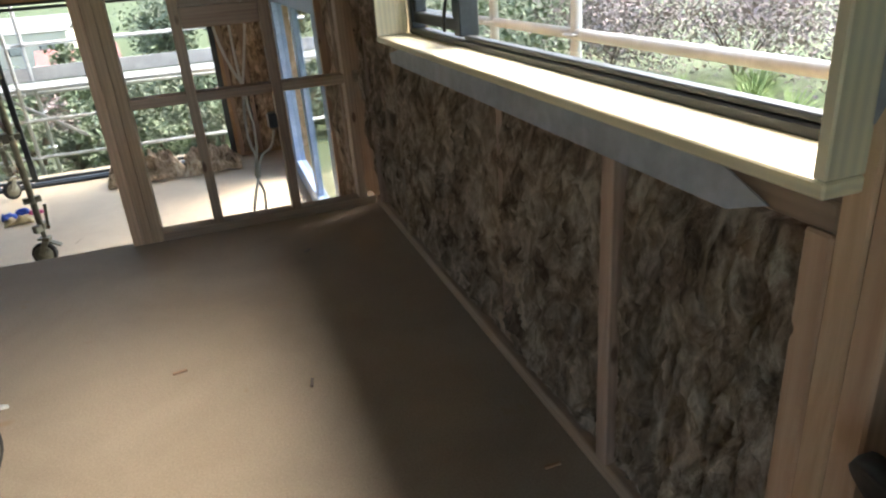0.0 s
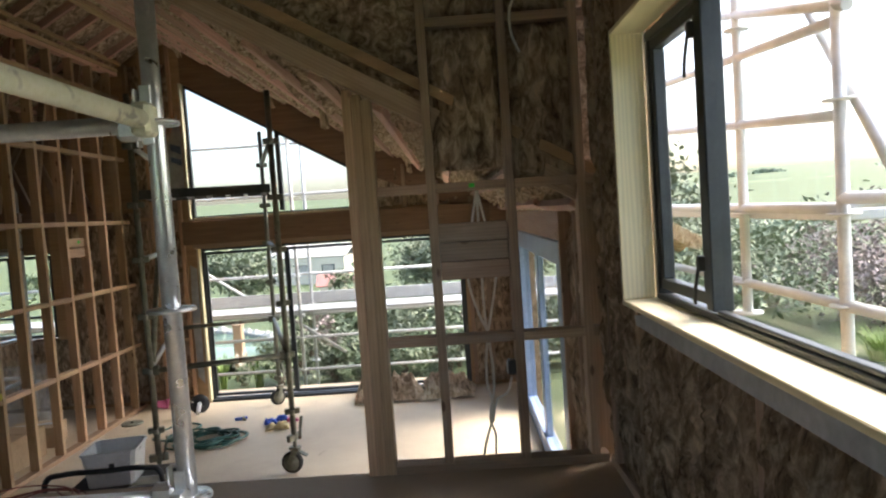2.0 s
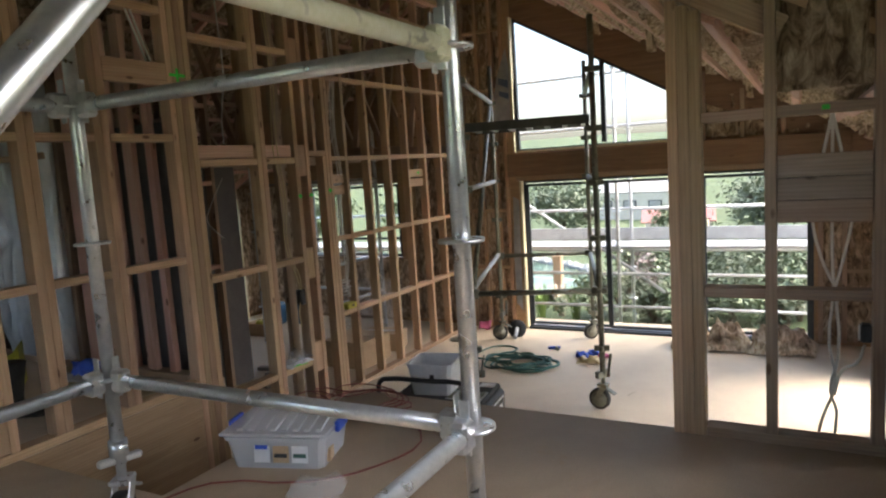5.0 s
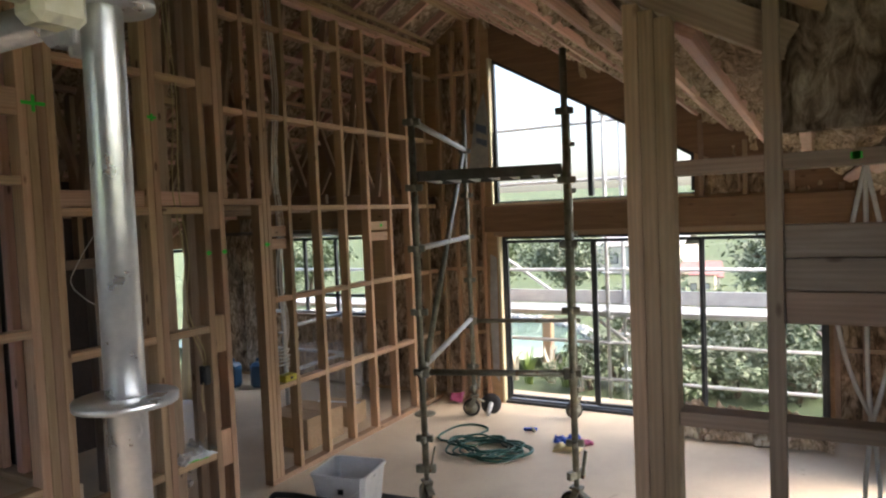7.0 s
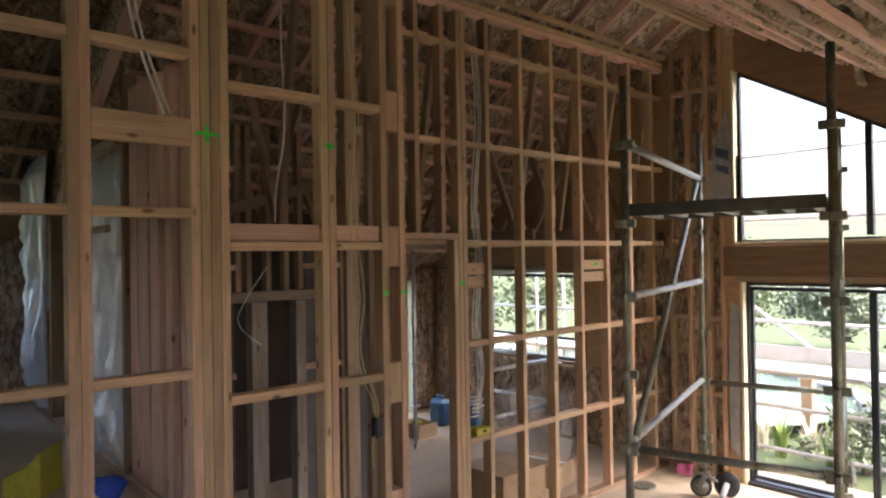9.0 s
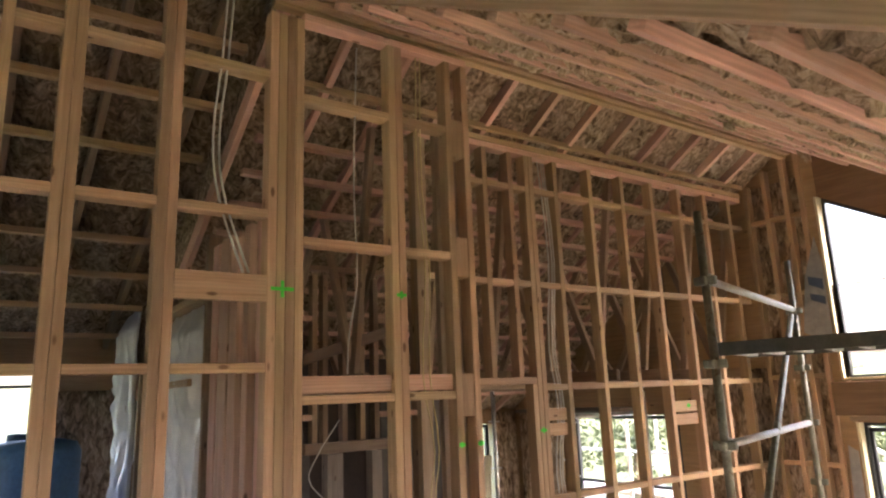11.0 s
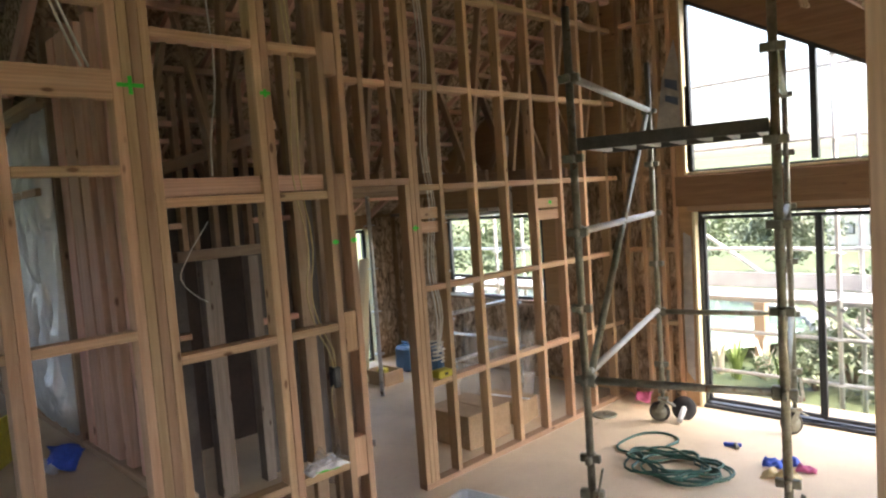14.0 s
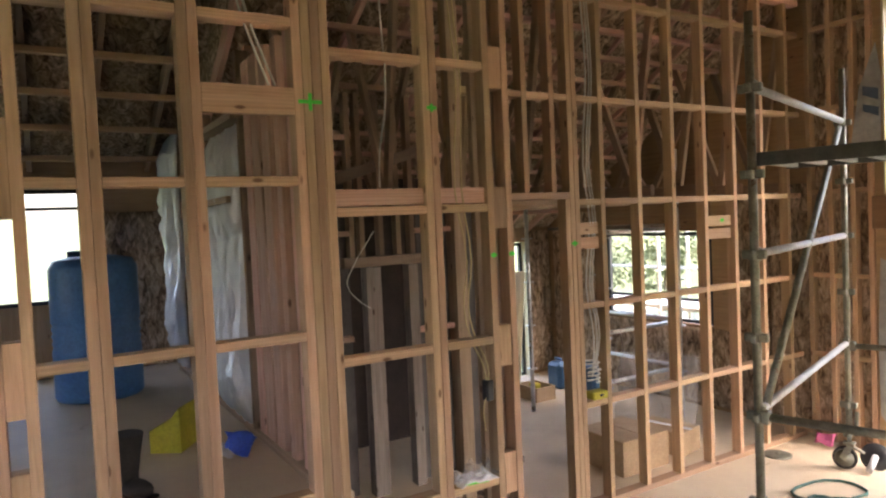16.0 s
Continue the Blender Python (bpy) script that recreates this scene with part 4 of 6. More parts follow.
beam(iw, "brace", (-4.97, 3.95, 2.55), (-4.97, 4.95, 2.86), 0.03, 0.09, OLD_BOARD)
# linings coloured dark for the shade in here
box(iw, "lining", (-5.10, 4.90, 0.0), (-5.092, 5.6, 2.4), SHADED_PANEL, 0)
box(iw, "lining", (-5.13, 3.4, 0.0), (-5.11, 4.27, 2.6), SHADED_PANEL, 0)
box(iw, "lining", (-5.1, Y1 + 0.03, 0.0), (-3.3, Y1 + 0.045, 2.6), SHADED_PANEL, 0)
# dark sheet put where the doorway only shows shade
box(iw, "lining", (-6.22, 3.4, 0.0), (-6.2, 5.7, 2.7), SHADE_BACKING, 0, "dark sheet standing in for the unlit space beyond")

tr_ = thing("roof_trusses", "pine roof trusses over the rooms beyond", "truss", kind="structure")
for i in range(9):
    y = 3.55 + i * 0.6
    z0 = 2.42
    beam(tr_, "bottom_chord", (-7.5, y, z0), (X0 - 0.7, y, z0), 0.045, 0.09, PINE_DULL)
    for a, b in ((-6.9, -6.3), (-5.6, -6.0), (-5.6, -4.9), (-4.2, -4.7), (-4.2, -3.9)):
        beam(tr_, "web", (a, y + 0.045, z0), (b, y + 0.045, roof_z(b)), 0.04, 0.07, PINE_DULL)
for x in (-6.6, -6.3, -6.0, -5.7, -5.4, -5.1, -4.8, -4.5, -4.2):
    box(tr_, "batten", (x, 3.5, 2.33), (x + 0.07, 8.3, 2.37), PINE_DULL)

# ---- plain closing walls behind the camera, unseen openings added for light ----
cw = thing("wall_back", "plain unseen wall behind the camera with openings added for light", "wall", kind="structure")
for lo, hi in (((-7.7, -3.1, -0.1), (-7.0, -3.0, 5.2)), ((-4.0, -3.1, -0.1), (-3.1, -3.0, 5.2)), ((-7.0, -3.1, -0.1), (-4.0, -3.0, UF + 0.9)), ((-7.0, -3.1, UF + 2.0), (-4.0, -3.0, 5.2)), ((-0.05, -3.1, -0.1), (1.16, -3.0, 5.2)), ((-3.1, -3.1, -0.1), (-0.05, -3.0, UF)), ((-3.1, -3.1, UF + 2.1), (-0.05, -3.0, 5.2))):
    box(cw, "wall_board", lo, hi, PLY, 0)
# assumed opening, never in view; sized for the light it throws forward
d3 = thing("light_opening_1", "unseen glazed opening behind, assumed from the light it gives", "door", kind="structure")
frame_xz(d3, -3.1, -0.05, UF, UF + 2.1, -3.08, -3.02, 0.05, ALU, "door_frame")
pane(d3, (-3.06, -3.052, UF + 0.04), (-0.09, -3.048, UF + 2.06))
# added out of view so that more daylight reaches the raised room
d4 = thing("light_opening_2", "unseen glazed opening added to brighten the raised room", "window", kind="structure")
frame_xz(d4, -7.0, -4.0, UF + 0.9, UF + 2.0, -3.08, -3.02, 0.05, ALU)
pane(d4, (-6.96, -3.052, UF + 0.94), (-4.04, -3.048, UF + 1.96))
up_ceiling = thing("ceiling_upper", "wool-packed ceiling of the raised level", "ceiling", kind="structure")
box(up_ceiling, "ceiling_sheet", (RX, -3.0, 4.9), (1.16, Y1 + 0.1, 5.0), WOOL, 0)

# ---- ground ----
ground = thing("ground", "rough grass around the house reaching to the fields", "ground", kind="structure")
bm = bmesh.new()
N = 90


def ground_h(x, y):
    """Level round the house, falling into a valley, then rising to the far hills."""
    d = math.hypot(x, y)
    h = GZ - 0.02
    if d > 9:
        h += 0.2 * noise.noise(Vector((x / 6, y / 6, 2))) * min(1, (d - 9) / 6)
    if d > 22:
        h -= 0.1 * (min(d, 62) - 22)
    if d > 70:
        h += (d - 70) * 0.036 + 10 * max(0, noise.noise(Vector((x / 260, y / 260, 0)))) * min(1, (d - 70) / 200)
    return h


def spread(q):
    k = q * 2 - 1
    return math.copysign(abs(k) ** 3 * 1500 + abs(k) * 30, k)


gv = [[bm.verts.new((spread(i / N), spread(j / N), ground_h(spread(i / N), spread(j / N)))) for i in range(N + 1)] for j in range(N + 1)]
for j in range(N):
    for i in range(N):
        bm.faces.new((gv[j][i], gv[j][i + 1], gv[j + 1][i + 1], gv[j + 1][i])).smooth = True
put("ground_sheet", mesh_of(bm, "ground_sheet", GRASS), ground, Matrix())

# ---- plants and distance ----
def leaf_cloud(parent, name, centre, size, count, leaf, mat, seed, flat=0.0):
    """A crown of many small bent leaves scattered in lumpy clumps."""
    rg = random.Random(seed)
    verts, faces = [], []
    clumps = [(Vector((rg.gauss(0, 0.45), rg.gauss(0, 0.45), rg.gauss(0, 0.38))), rg.uniform(0.25, 0.5)) for _ in range(max(6, count // 90))]
    for _ in range(count):
        c, r = rg.choice(clumps)
        p = c + Vector((rg.gauss(0, r * 0.5), rg.gauss(0, r * 0.5), rg.gauss(0, r * 0.45)))
        p = Vector((p.x * size[0], p.y * size[1], max(p.z, -1.0) * size[2])) + Vector(centre)
        m = Euler((rg.uniform(-1, 1), rg.uniform(-1, 1), rg.uniform(0, 6.3))).to_matrix()
        s = leaf * rg.uniform(0.6, 1.4)
        k = len(verts)
        for q in ((-s, 0, 0), (0, -s * 0.5, s * 0.15), (s, 0, 0), (0, s * 0.5, s * 0.15)):
            verts.append(p + m @ Vector(q))
        faces += [(k, k + 1, k + 2), (k, k + 2, k + 3)]
    me = bpy.data.meshes.new(name)
    me.from_pydata([tuple(v) for v in verts], [], faces)
    me.materials.append(mat)
    return put(name, me, parent, Matrix())


def tree(name, label, at, h, spread, mat, seed, leaves=2600, leaf=0.16, category="tree"):
    t = thing(name, label, category, at=at)
    rg = random.Random(seed)
    x, y, z = at
    prof = [(0.05 * h, 0), (0.035 * h, h * 0.2), (0.025 * h, h * 0.5), (0.008 * h, h * 0.8)]
    lathe(t, "trunk", prof, Matrix.Translation(at), BARK, 9)
    for i in range(6):
        a = rg.uniform(0, 6.3)
        b = Vector((x, y, z + h * rg.uniform(0.25, 0.55)))
        e = b + Vector((math.cos(a) * spread * 0.6, math.sin(a) * spread * 0.6, h * rg.uniform(0.15, 0.35)))
        cord(t, "limb", [b, (b + e) / 2 + Vector((0, 0, 0.1 * h)), e], 0.012 * h, BARK)
    leaf_cloud(t, "crown", (x, y, z + h * 0.62), (spread, spread, h * 0.42), leaves, leaf, mat, seed)
    return t


def shrub(name, label, at, size, mat, seed, leaves=1800, leaf=0.07, category="shrub"):
    s = thing(name, label, category, at=at)
    rg = random.Random(seed)
    for i in range(6):
        a = rg.uniform(0, 6.3)
        e = Vector(at) + Vector((math.cos(a) * size[0] * 0.5, math.sin(a) * size[1] * 0.5, size[2] * 1.1))
        cord(s, "stem", [Vector(at), (Vector(at) + e) / 2 + Vector((0, 0, 0.15)), e], 0.02, BARK)
    leaf_cloud(s, "foliage", (at[0], at[1], at[2] + size[2]), size, leaves, leaf, mat, seed)
    return s


def blades(name, label, at, h, count, mat, seed, spread=0.3, wide=0.02, category="grass"):
    """A tuft of arching blades."""
    t = thing(name, label, category, at=at)
    rg = random.Random(seed)
    verts, faces = [], []
    for _ in range(count):
        a = rg.uniform(0, 6.3)
        r = rg.uniform(0, spread * 0.4)
        b = Vector((at[0] + r * math.cos(a), at[1] + r * math.sin(a), at[2]))
        out = Vector((math.cos(a), math.sin(a), 0))
        side = Vector((-math.sin(a), math.cos(a), 0)) * wide
        hh, o = h * rg.uniform(0.6, 1.1), spread * rg.uniform(0.3, 1.3)
        k = len(verts)
        for f, w in ((0, 1), (0.5, 0.8), (0.85, 0.5), (1.0, 0.05)):
            p = b + Vector((0, 0, hh * (f - 0.25 * f * f * f))) + out * o * f * f
            verts += [tuple(p - side * w), tuple(p + side * w)]
        for q in range(3):
            faces.append((k + 2 * q, k + 2 * q + 1, k + 2 * q + 3, k + 2 * q + 2))
    me = bpy.data.meshes.new(name)
    me.from_pydata(verts, [], faces)
    me.materials.append(mat)
    put("leaf_blades", me, t, Matrix())
    return t


G0 = GZ - 0.1
shrub("flowering_shrub", "large pink-purple flowering shrub in the garden", (10.2, 11.2, G0), (2.0, 2.0, 1.35), LEAF_PINK, 1, 8000, 0.048)
shrub("flowering_shrub", "pink flowering shrub beside the lawn", (8.6, 13.4, G0), (1.5, 1.5, 1.2), LEAF_PINK, 2, 8000, 0.048)
shrub("flowering_shrub", "sprawling pink flowering shrub", (11.2, 8.0, G0), (1.9, 1.6, 1.5), LEAF_PINK, 3, 8000, 0.048)
shrub("shrub", "green leafy shrub with pale flowers", (7.8, 16.2, G0), (2.4, 2.2, 1.2), LEAF, 4, 3000, 0.09)
shrub("shrub", "dense green shrub by the scaffold", (5.6, 13.6, G0), (1.4, 1.6, 1.1), LEAF, 5, 2600, 0.08)
shrub("shrub", "dark green hedge shrub", (9.6, 22.0, G0), (4.0, 2.4, 1.5), LEAF_DARK_HAZED, 6, 3200, 0.12)
for i, (x, y) in enumerate(((7.6, 9.6), (8.4, 8.8), (7.0, 10.8), (9.6, 7.0), (8.0, 7.6), (9.2, 9.6))):
    blades("tussock", "bright green tussock of long grass", (x, y, G0), 0.75, 170, LEAF_BRIGHT, 20 + i, 0.55, 0.012)
tree("tree", "slender dark tree behind the shrubs", (5.4, 18.0, G0), 5.0, 1.3, LEAF_DARK_HAZED, 7, 2200, 0.12)
tree("tree", "broad dark green tree across the field", (-9.9, 31.5, ground_h(-9.9, 31.5)), 3.0, 1.6, LEAF_DARK_HAZED, 8, 3600, 0.12)
tree("tree", "rounded tree by the pond", (-17.5, 40.0, ground_h(-17.5, 40)), 4.0, 2.4, LEAF, 9, 3000, 0.16)
for x, y in ((-20.5, 26.0), (-16.0, 29.0), (-25.0, 25.0)):
    tree("tree", "leafy green tree beyond the pond", (x, y, ground_h(x, y)), 3.2, 2.2, LEAF, int(-x), 2400, 0.14)
tree("tree", "olive green tree close to the glazed door", (-0.6, 20.0, G0), 2.5, 0.95, LEAF_DARK_HAZED, 10, 4800, 0.07)
tree("tree", "olive green tree beside the drive", (2.6, 21.0, G0), 3.0, 1.5, LEAF_DARK_HAZED, 11, 4200, 0.08)
rk = random.Random(31)
for i in range(16):
    shrub("shrub", "grey-green garden shrub under the scaffold boards", (-2.7 + i * 0.33 + rk.uniform(-0.2, 0.2), rk.uniform(11.4, 13.6), G0), (rk.uniform(0.4, 0.7), rk.uniform(0.4, 0.7), rk.uniform(0.35, 0.65)), LEAF_DARK_HAZED if i % 3 else LEAF, 80 + i, 1000, 0.05)
for i in range(8):
    shrub("shrub", "low green bank of shrubs below the scaffold", (-2.6 + i * 0.85, 14.4 + 0.7 * (i % 2), G0), (0.9, 0.8, 0.75), LEAF, 30 + i, 1300, 0.07)
shrub("flowering_shrub", "small pink flowering shrub near the house", (-2.2, 12.6, G0), (0.5, 0.5, 0.65), LEAF_PINK, 41, 700, 0.05)
shrub("flowering_shrub", "small pink shrub on the bank", (0.5, 13.2, G0), (0.6, 0.6, 0.8), LEAF_PINK, 42, 800, 0.05)
for i in range(6):
    blades("flax", "pale upright flax by the pond", (-4.6 + i * 0.32, 11.7 + 0.2 * (i % 2), GZ - 0.05), 0.75, 26, PALEWALL if i % 2 else LEAF_BRIGHT, 60 + i, 0.18, 0.02, "plant")
pond = thing("water", "turquoise pond beyond the scaffold", "pond", kind="structure")
lathe(pond, "water_surface", [(5.2, 0), (5.2, 0.02)], Matrix.Translation((-9.0, 14.0, GZ + 0.16)) @ Matrix.Diagonal((1, 0.62, 1, 1)), WATER, 40)
rk = random.Random(9)
bank = thing("stone_edging", "row of grey stones along the pond", "stone edging")
for i in range(44):
    a = math.pi * (0.02 + 0.96 * i / 43)
    p = (-9.0 + 5.4 * math.cos(a), 14.0 + 3.45 * math.sin(a), GZ + 0.16)
    bm = bmesh.new()
    bmesh.ops.create_icosphere(bm, subdivisions=1, radius=1)
    for v in bm.verts:
        v.co = Vector((v.co.x * rk.uniform(0.2, 0.34), v.co.y * rk.uniform(0.14, 0.22), v.co.z * rk.uniform(0.12, 0.2)))
    put("stone", mesh_of(bm, "stone", STONE), bank, Matrix.Translation(p) @ pose(0, 0, 0, 0, 0, math.degrees(a) + 90))
post = thing("fence_post", "short orange-brown timber post by the pond", "post")
box(post, "post_shaft", (-3.92, 12.3, GZ - 0.1), (-3.76, 12.46, 0.36), PINE, 0.01)
box(post, "post_cap", (-3.93, 12.29, 0.36), (-3.75, 12.47, 0.39), PINE, 0.008)


def shed(name, label, at, size, rot, wall_m, roof_m):
    s = thing(name, label, "building", at=at)
    b = Matrix.Translation(at) @ pose(0, 0, 0, 0, 0, rot)
    w, d, h = size
    put("wall", box_mesh(w, d, h, wall_m, 0.02, "wall"), s, b @ pose(0, 0, h / 2))
    for sgn in (1, -1):
        put("roof", box_mesh(w + 0.6, d * 0.56, 0.1, roof_m, 0.01, "roof"), s, b @ pose(0, sgn * d * 0.26, h + d * 0.11, -sgn * 22, 0, 0))
    for k in range(3):
        wd = put("window", box_mesh(w * 0.16, 0.08, h * 0.36, ALU, 0.01, "window"), s, b @ pose(-w * 0.3 + k * w * 0.3, -d / 2 - 0.02, h * 0.55))
        put("pane", box_mesh(w * 0.13, 0.03, h * 0.3, STONE, 0, "pane"), wd, b @ pose(-w * 0.3 + k * w * 0.3, -d / 2 - 0.07, h * 0.55))
    return s


shed("farm_building", "farm shed with a red iron roof down the slope", (-8.8, 58, ground_h(-8.8, 58) - 1.2), (5.0, 5, 2.2), 8, PALEWALL, ROOFRED)
shed("farm_building", "distant pale house with a red roof", (-15.0, 74, ground_h(-15, 74) - 0.1), (9, 6, 2.8), -12, PALEWALL, STONE)
shed("farm_building", "small orange-walled shed far across the field", (-6.9, 50, ground_h(-6.9, 50) - 0.8), (2.6, 3.2, 1.9), 5, PINE_PALE, ROOFRED)
rk = random.Random(12)
# far clumps take the palest leaf colour in place of haze
woods = thing("far_woods", "scattered trees on the far hills, haze painted into their colour", "trees", kind="stuff")
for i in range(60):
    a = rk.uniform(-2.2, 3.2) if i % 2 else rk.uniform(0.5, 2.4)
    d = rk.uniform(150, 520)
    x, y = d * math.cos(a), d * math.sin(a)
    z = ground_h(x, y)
    leaf_cloud(woods, "tree_clump", (x, y, z + 0.4), (rk.uniform(4, 12), rk.uniform(4, 9), rk.uniform(1.2, 2.4)), 170, 1.1, LEAF_FAR_HAZED, 400 + i)


# ---- scaffolding ----
def rosette(parent, x, y, z, mat, r=0.062):
    m = Matrix.Translation((x, y, z))
    lathe(parent, "rosette", [(0.026, -0.006), (r, -0.005), (r, 0.004), (0.026, 0.005)], m, mat, 20)


def ring_ledger(parent, a, b, mat, r=0.0242, name="ledger"):
    """A tube with wedge heads at both ends."""
    a, b = Vector(a), Vector(b)
    d = (b - a).normalized()
    t = tube(parent, name, a + d * 0.07, b - d * 0.07, r, mat, 16)
    for p, s in ((a, 1), (b, -1)):
        m, _ = along(p + d * 0.03 * s, p + d * 0.095 * s)
        put("ledger_head", box_mesh(0.065, 0.05, 0.085, mat, 0.01, "ledger_head"), t, m)
        q = p + d * 0.045 * s
        put("wedge", box_mesh(0.006, 0.03, 0.15, STEEL, 0.002, "wedge"), t, Matrix.Translation(q + Vector((0, 0, 0.015))) @ pose(0, 0, 0, 0, 0, math.degrees(math.atan2(d.y, d.x))))
    return t


def caster(parent, x, y, z0, r, rot, mat):
    """A swivel wheel under a standard, its tread at z0."""
    b = Matrix.Translation((x, y, z0)) @ pose(0, 0, 0, 0, 0, rot)
    body = put("caster_fork", box_mesh(0.09, 0.07, 0.02, mat, 0.004, "caster_fork"), parent, b @ pose(0, 0, r * 2 + 0.035))
    for s in (-1, 1):
        put("fork_cheek", box_mesh(r + 0.06, 0.006, 0.05, mat, 0.002, "fork_cheek"), body, b @ pose(0.018, s * 0.032, r * 1.55 + 0.01, 0, 62, 0))
    put("brake_lever", box_mesh(0.11, 0.05, 0.012, mat, 0.003, "brake_lever"), body, b @ pose(-0.06, 0, r * 2 - 0.01, 0, -28, 0))
    lathe(parent, "wheel", [(r * 0.3, -0.022), (r * 0.75, -0.018), (r * 0.8, -0.024), (r * 0.97, -0.022), (r, -0.012), (r, 0.012), (r * 0.97, 0.022), (r * 0.8, 0.024), (r * 0.75, 0.018), (r * 0.3, 0.022)], b @ pose(0.035, 0, r, 90, 0, 0), RUBBER, 24)
    lathe(parent, "wheel_hub", [(r * 0.2, -0.034), (r * 0.26, -0.032), (r * 0.3, -0.026), (r * 0.76, -0.025), (r * 0.78, 0.0), (r * 0.76, 0.025), (r * 0.3, 0.026), (r * 0.26, 0.032), (r * 0.2, 0.034)], b @ pose(0.035, 0, r, 90, 0, 0), STEEL_OLD, 18)
    tube(parent, "stem", (x, y, z0 + r * 2 + 0.03), (x, y, z0 + r * 2 + 0.24), 0.018, mat, 12)


ms = thing("mobile_scaffold", "galvanised ring-lock scaffold on castors on the raised floor", "scaffold", at=(-1.2, 0.8, UF))
P = {1: (-0.52, 1.81), 2: (-2.01, 1.80), 3: (-2.01, -0.32), 4: (-0.52, -0.32)}
RINGS = (0.98, 1.48, 1.984, 2.472, 2.97, 3.47)
for k, (x, y) in P.items():
    st = tube(ms, "standard", (x, y, UF + 0.27), (x, y, 3.7), 0.0242, STEEL, 20)
    for z in RINGS[1:]:
        rosette(st, x, y, z, STEEL)
    lathe(st, "collar", [(0.034, -0.03), (0.034, 0.03)], Matrix.Translation((x, y, UF + 0.33)), STEEL, 18)
    put("jack_nut", box_mesh(0.16, 0.03, 0.03, STEEL, 0.008, "jack_nut"), st, Matrix.Translation((x, y, UF + 0.285)) @ pose(0, 0, 0, 0, 0, 35 * k))
    caster(ms, x, y, UF, 0.085, 200 + 50 * k, STEEL)
for z, m1 in ((1.477, STEEL), (2.472, STEEL)):
    ring_ledger(ms, (*P[1], z), (*P[2], z), m1)
    ring_ledger(ms, (*P[2], z), (*P[3], z), m1)
    ring_ledger(ms, (*P[3], z), (*P[4], z), m1)
    ring_ledger(ms, (*P[4], z), (*P[1], z), STEEL_CREAM if z > 2 else STEEL)
tube(ms, "diagonal_brace", (-0.45, -0.25, 1.293), (-0.45, 1.72, 3.42), 0.0242, STEEL, 24)

tw = thing("tower_scaffold", "weathered steel tower scaffold on castors with a plank deck", "scaffold", at=(-2.2, 6.9, 0))
FL, FR, BL, BR = Vector((-2.33, 5.54, 0)), Vector((-1.27, 5.85, 0)), Vector((-3.05, 7.83, 0)), Vector((-1.99, 8.14, 0))


def up(p, z):
    return (p.x, p.y, z)


for k, (p, zt) in enumerate(((FL, 3.32), (FR, 3.33), (BL, 3.34), (BR, 3.3))):
    st = tube(tw, "standard", up(p, 0.30), up(p, zt), 0.0242, STEEL_OLD, 14)
    for z in (0.55, 1.05, 1.5, 1.97, 2.42, 2.9):
        put("v_pressing", box_mesh(0.13, 0.035, 0.05, STEEL_OLD, 0.006, "v_pressing"), st, Matrix.Translation(up(p, z)) @ pose(0, 0, 0, 0, 0, 16))
        put("v_pressing", box_mesh(0.035, 0.13, 0.05, STEEL_OLD, 0.006, "v_pressing"), st, Matrix.Translation(up(p, z - 0.003)) @ pose(0, 0, 0, 0, 0, 16))
    put("bracket", box_mesh(0.15, 0.045, 0.06, STEEL_OLD, 0.006, "bracket"), st, Matrix.Translation(up(p, 0.32)) @ pose(0, 0, 0, 0, 0, 20 + 40 * k))
    put("swing_pin", box_mesh(0.012, 0.03, 0.2, STEEL_OLD, 0.003, "swing_pin"), st, Matrix.Translation(up(p, 0.4)) @ pose(0.06, 0, 0, 0, 12, 20 + 40 * k))
    caster(tw, p.x, p.y, 0.0, 0.095, 140 + 30 * k, STEEL_OLD)
for a, b, zs, mt in ((FL, BL, (1.075, 1.97, 2.91), STEEL_WHITE), (FR, BR, (1.97, 2.91), STEEL_OLD), (FL, FR, (1.05,), STEEL_OLD), (BL, BR, (1.05,), STEEL_OLD), (FR, BR, (1.05,), STEEL_OLD)):
    d = (b - a).normalized() * 0.04
    for z in zs:
        lg = tube(tw, "ledger", up(a + d, z), up(b - d, z), 0.0242, mt, 12)
        for q in (a + d, b - d):
            put("ledger_clip", box_mesh(0.05, 0.05, 0.08, STEEL_OLD, 0.008, "ledger_clip"), lg, Matrix.Translation(up(q, z)) @ pose(0, 0, 0, 0, 0, 16))
tube(tw, "diagonal_brace", up(FL + (BL - FL) * 0.02, 1.0), up(BL + (FL - BL) * 0.06, 2.85), 0.0242, STEEL_OLD, 12)
tube(tw, "diagonal_brace", up(FR + (BR - FR) * 0.02, 2.3), up(FR + (BR - FR) * 0.1, 2.75), 0.018, STEEL_WHITE, 12)
tube(tw, "diagonal_brace", up(FR + (BR - FR) * 0.03, 1.1), up(FR + (BR - FR) * 0.08, 1.55), 0.018, STEEL_WHITE, 12)
dk = thing("scaffold_deck", "worn steel-framed deck laid across the tower", "deck", at=up(FL, 2.46))
u = (FR - FL).normalized()
v = Vector((-u.y, u.x, 0))
for a, b in ((FL + u * 0.03, FR - u * 0.03), (FL + v * 0.55 + u * 0.03, FR + v * 0.55 - u * 0.03)):
    beam(dk, "side_rail", up(a, 2.50), up(b, 2.50), 0.035, 0.075, STEEL_DARK)
for i in range(7):
    c = FL + u * (0.08 + i * 0.157)
    beam(dk, "cross_rib", up(c + v * 0.02, 2.485), up(c + v * 0.53, 2.485), 0.04, 0.035, STEEL_WHITE)
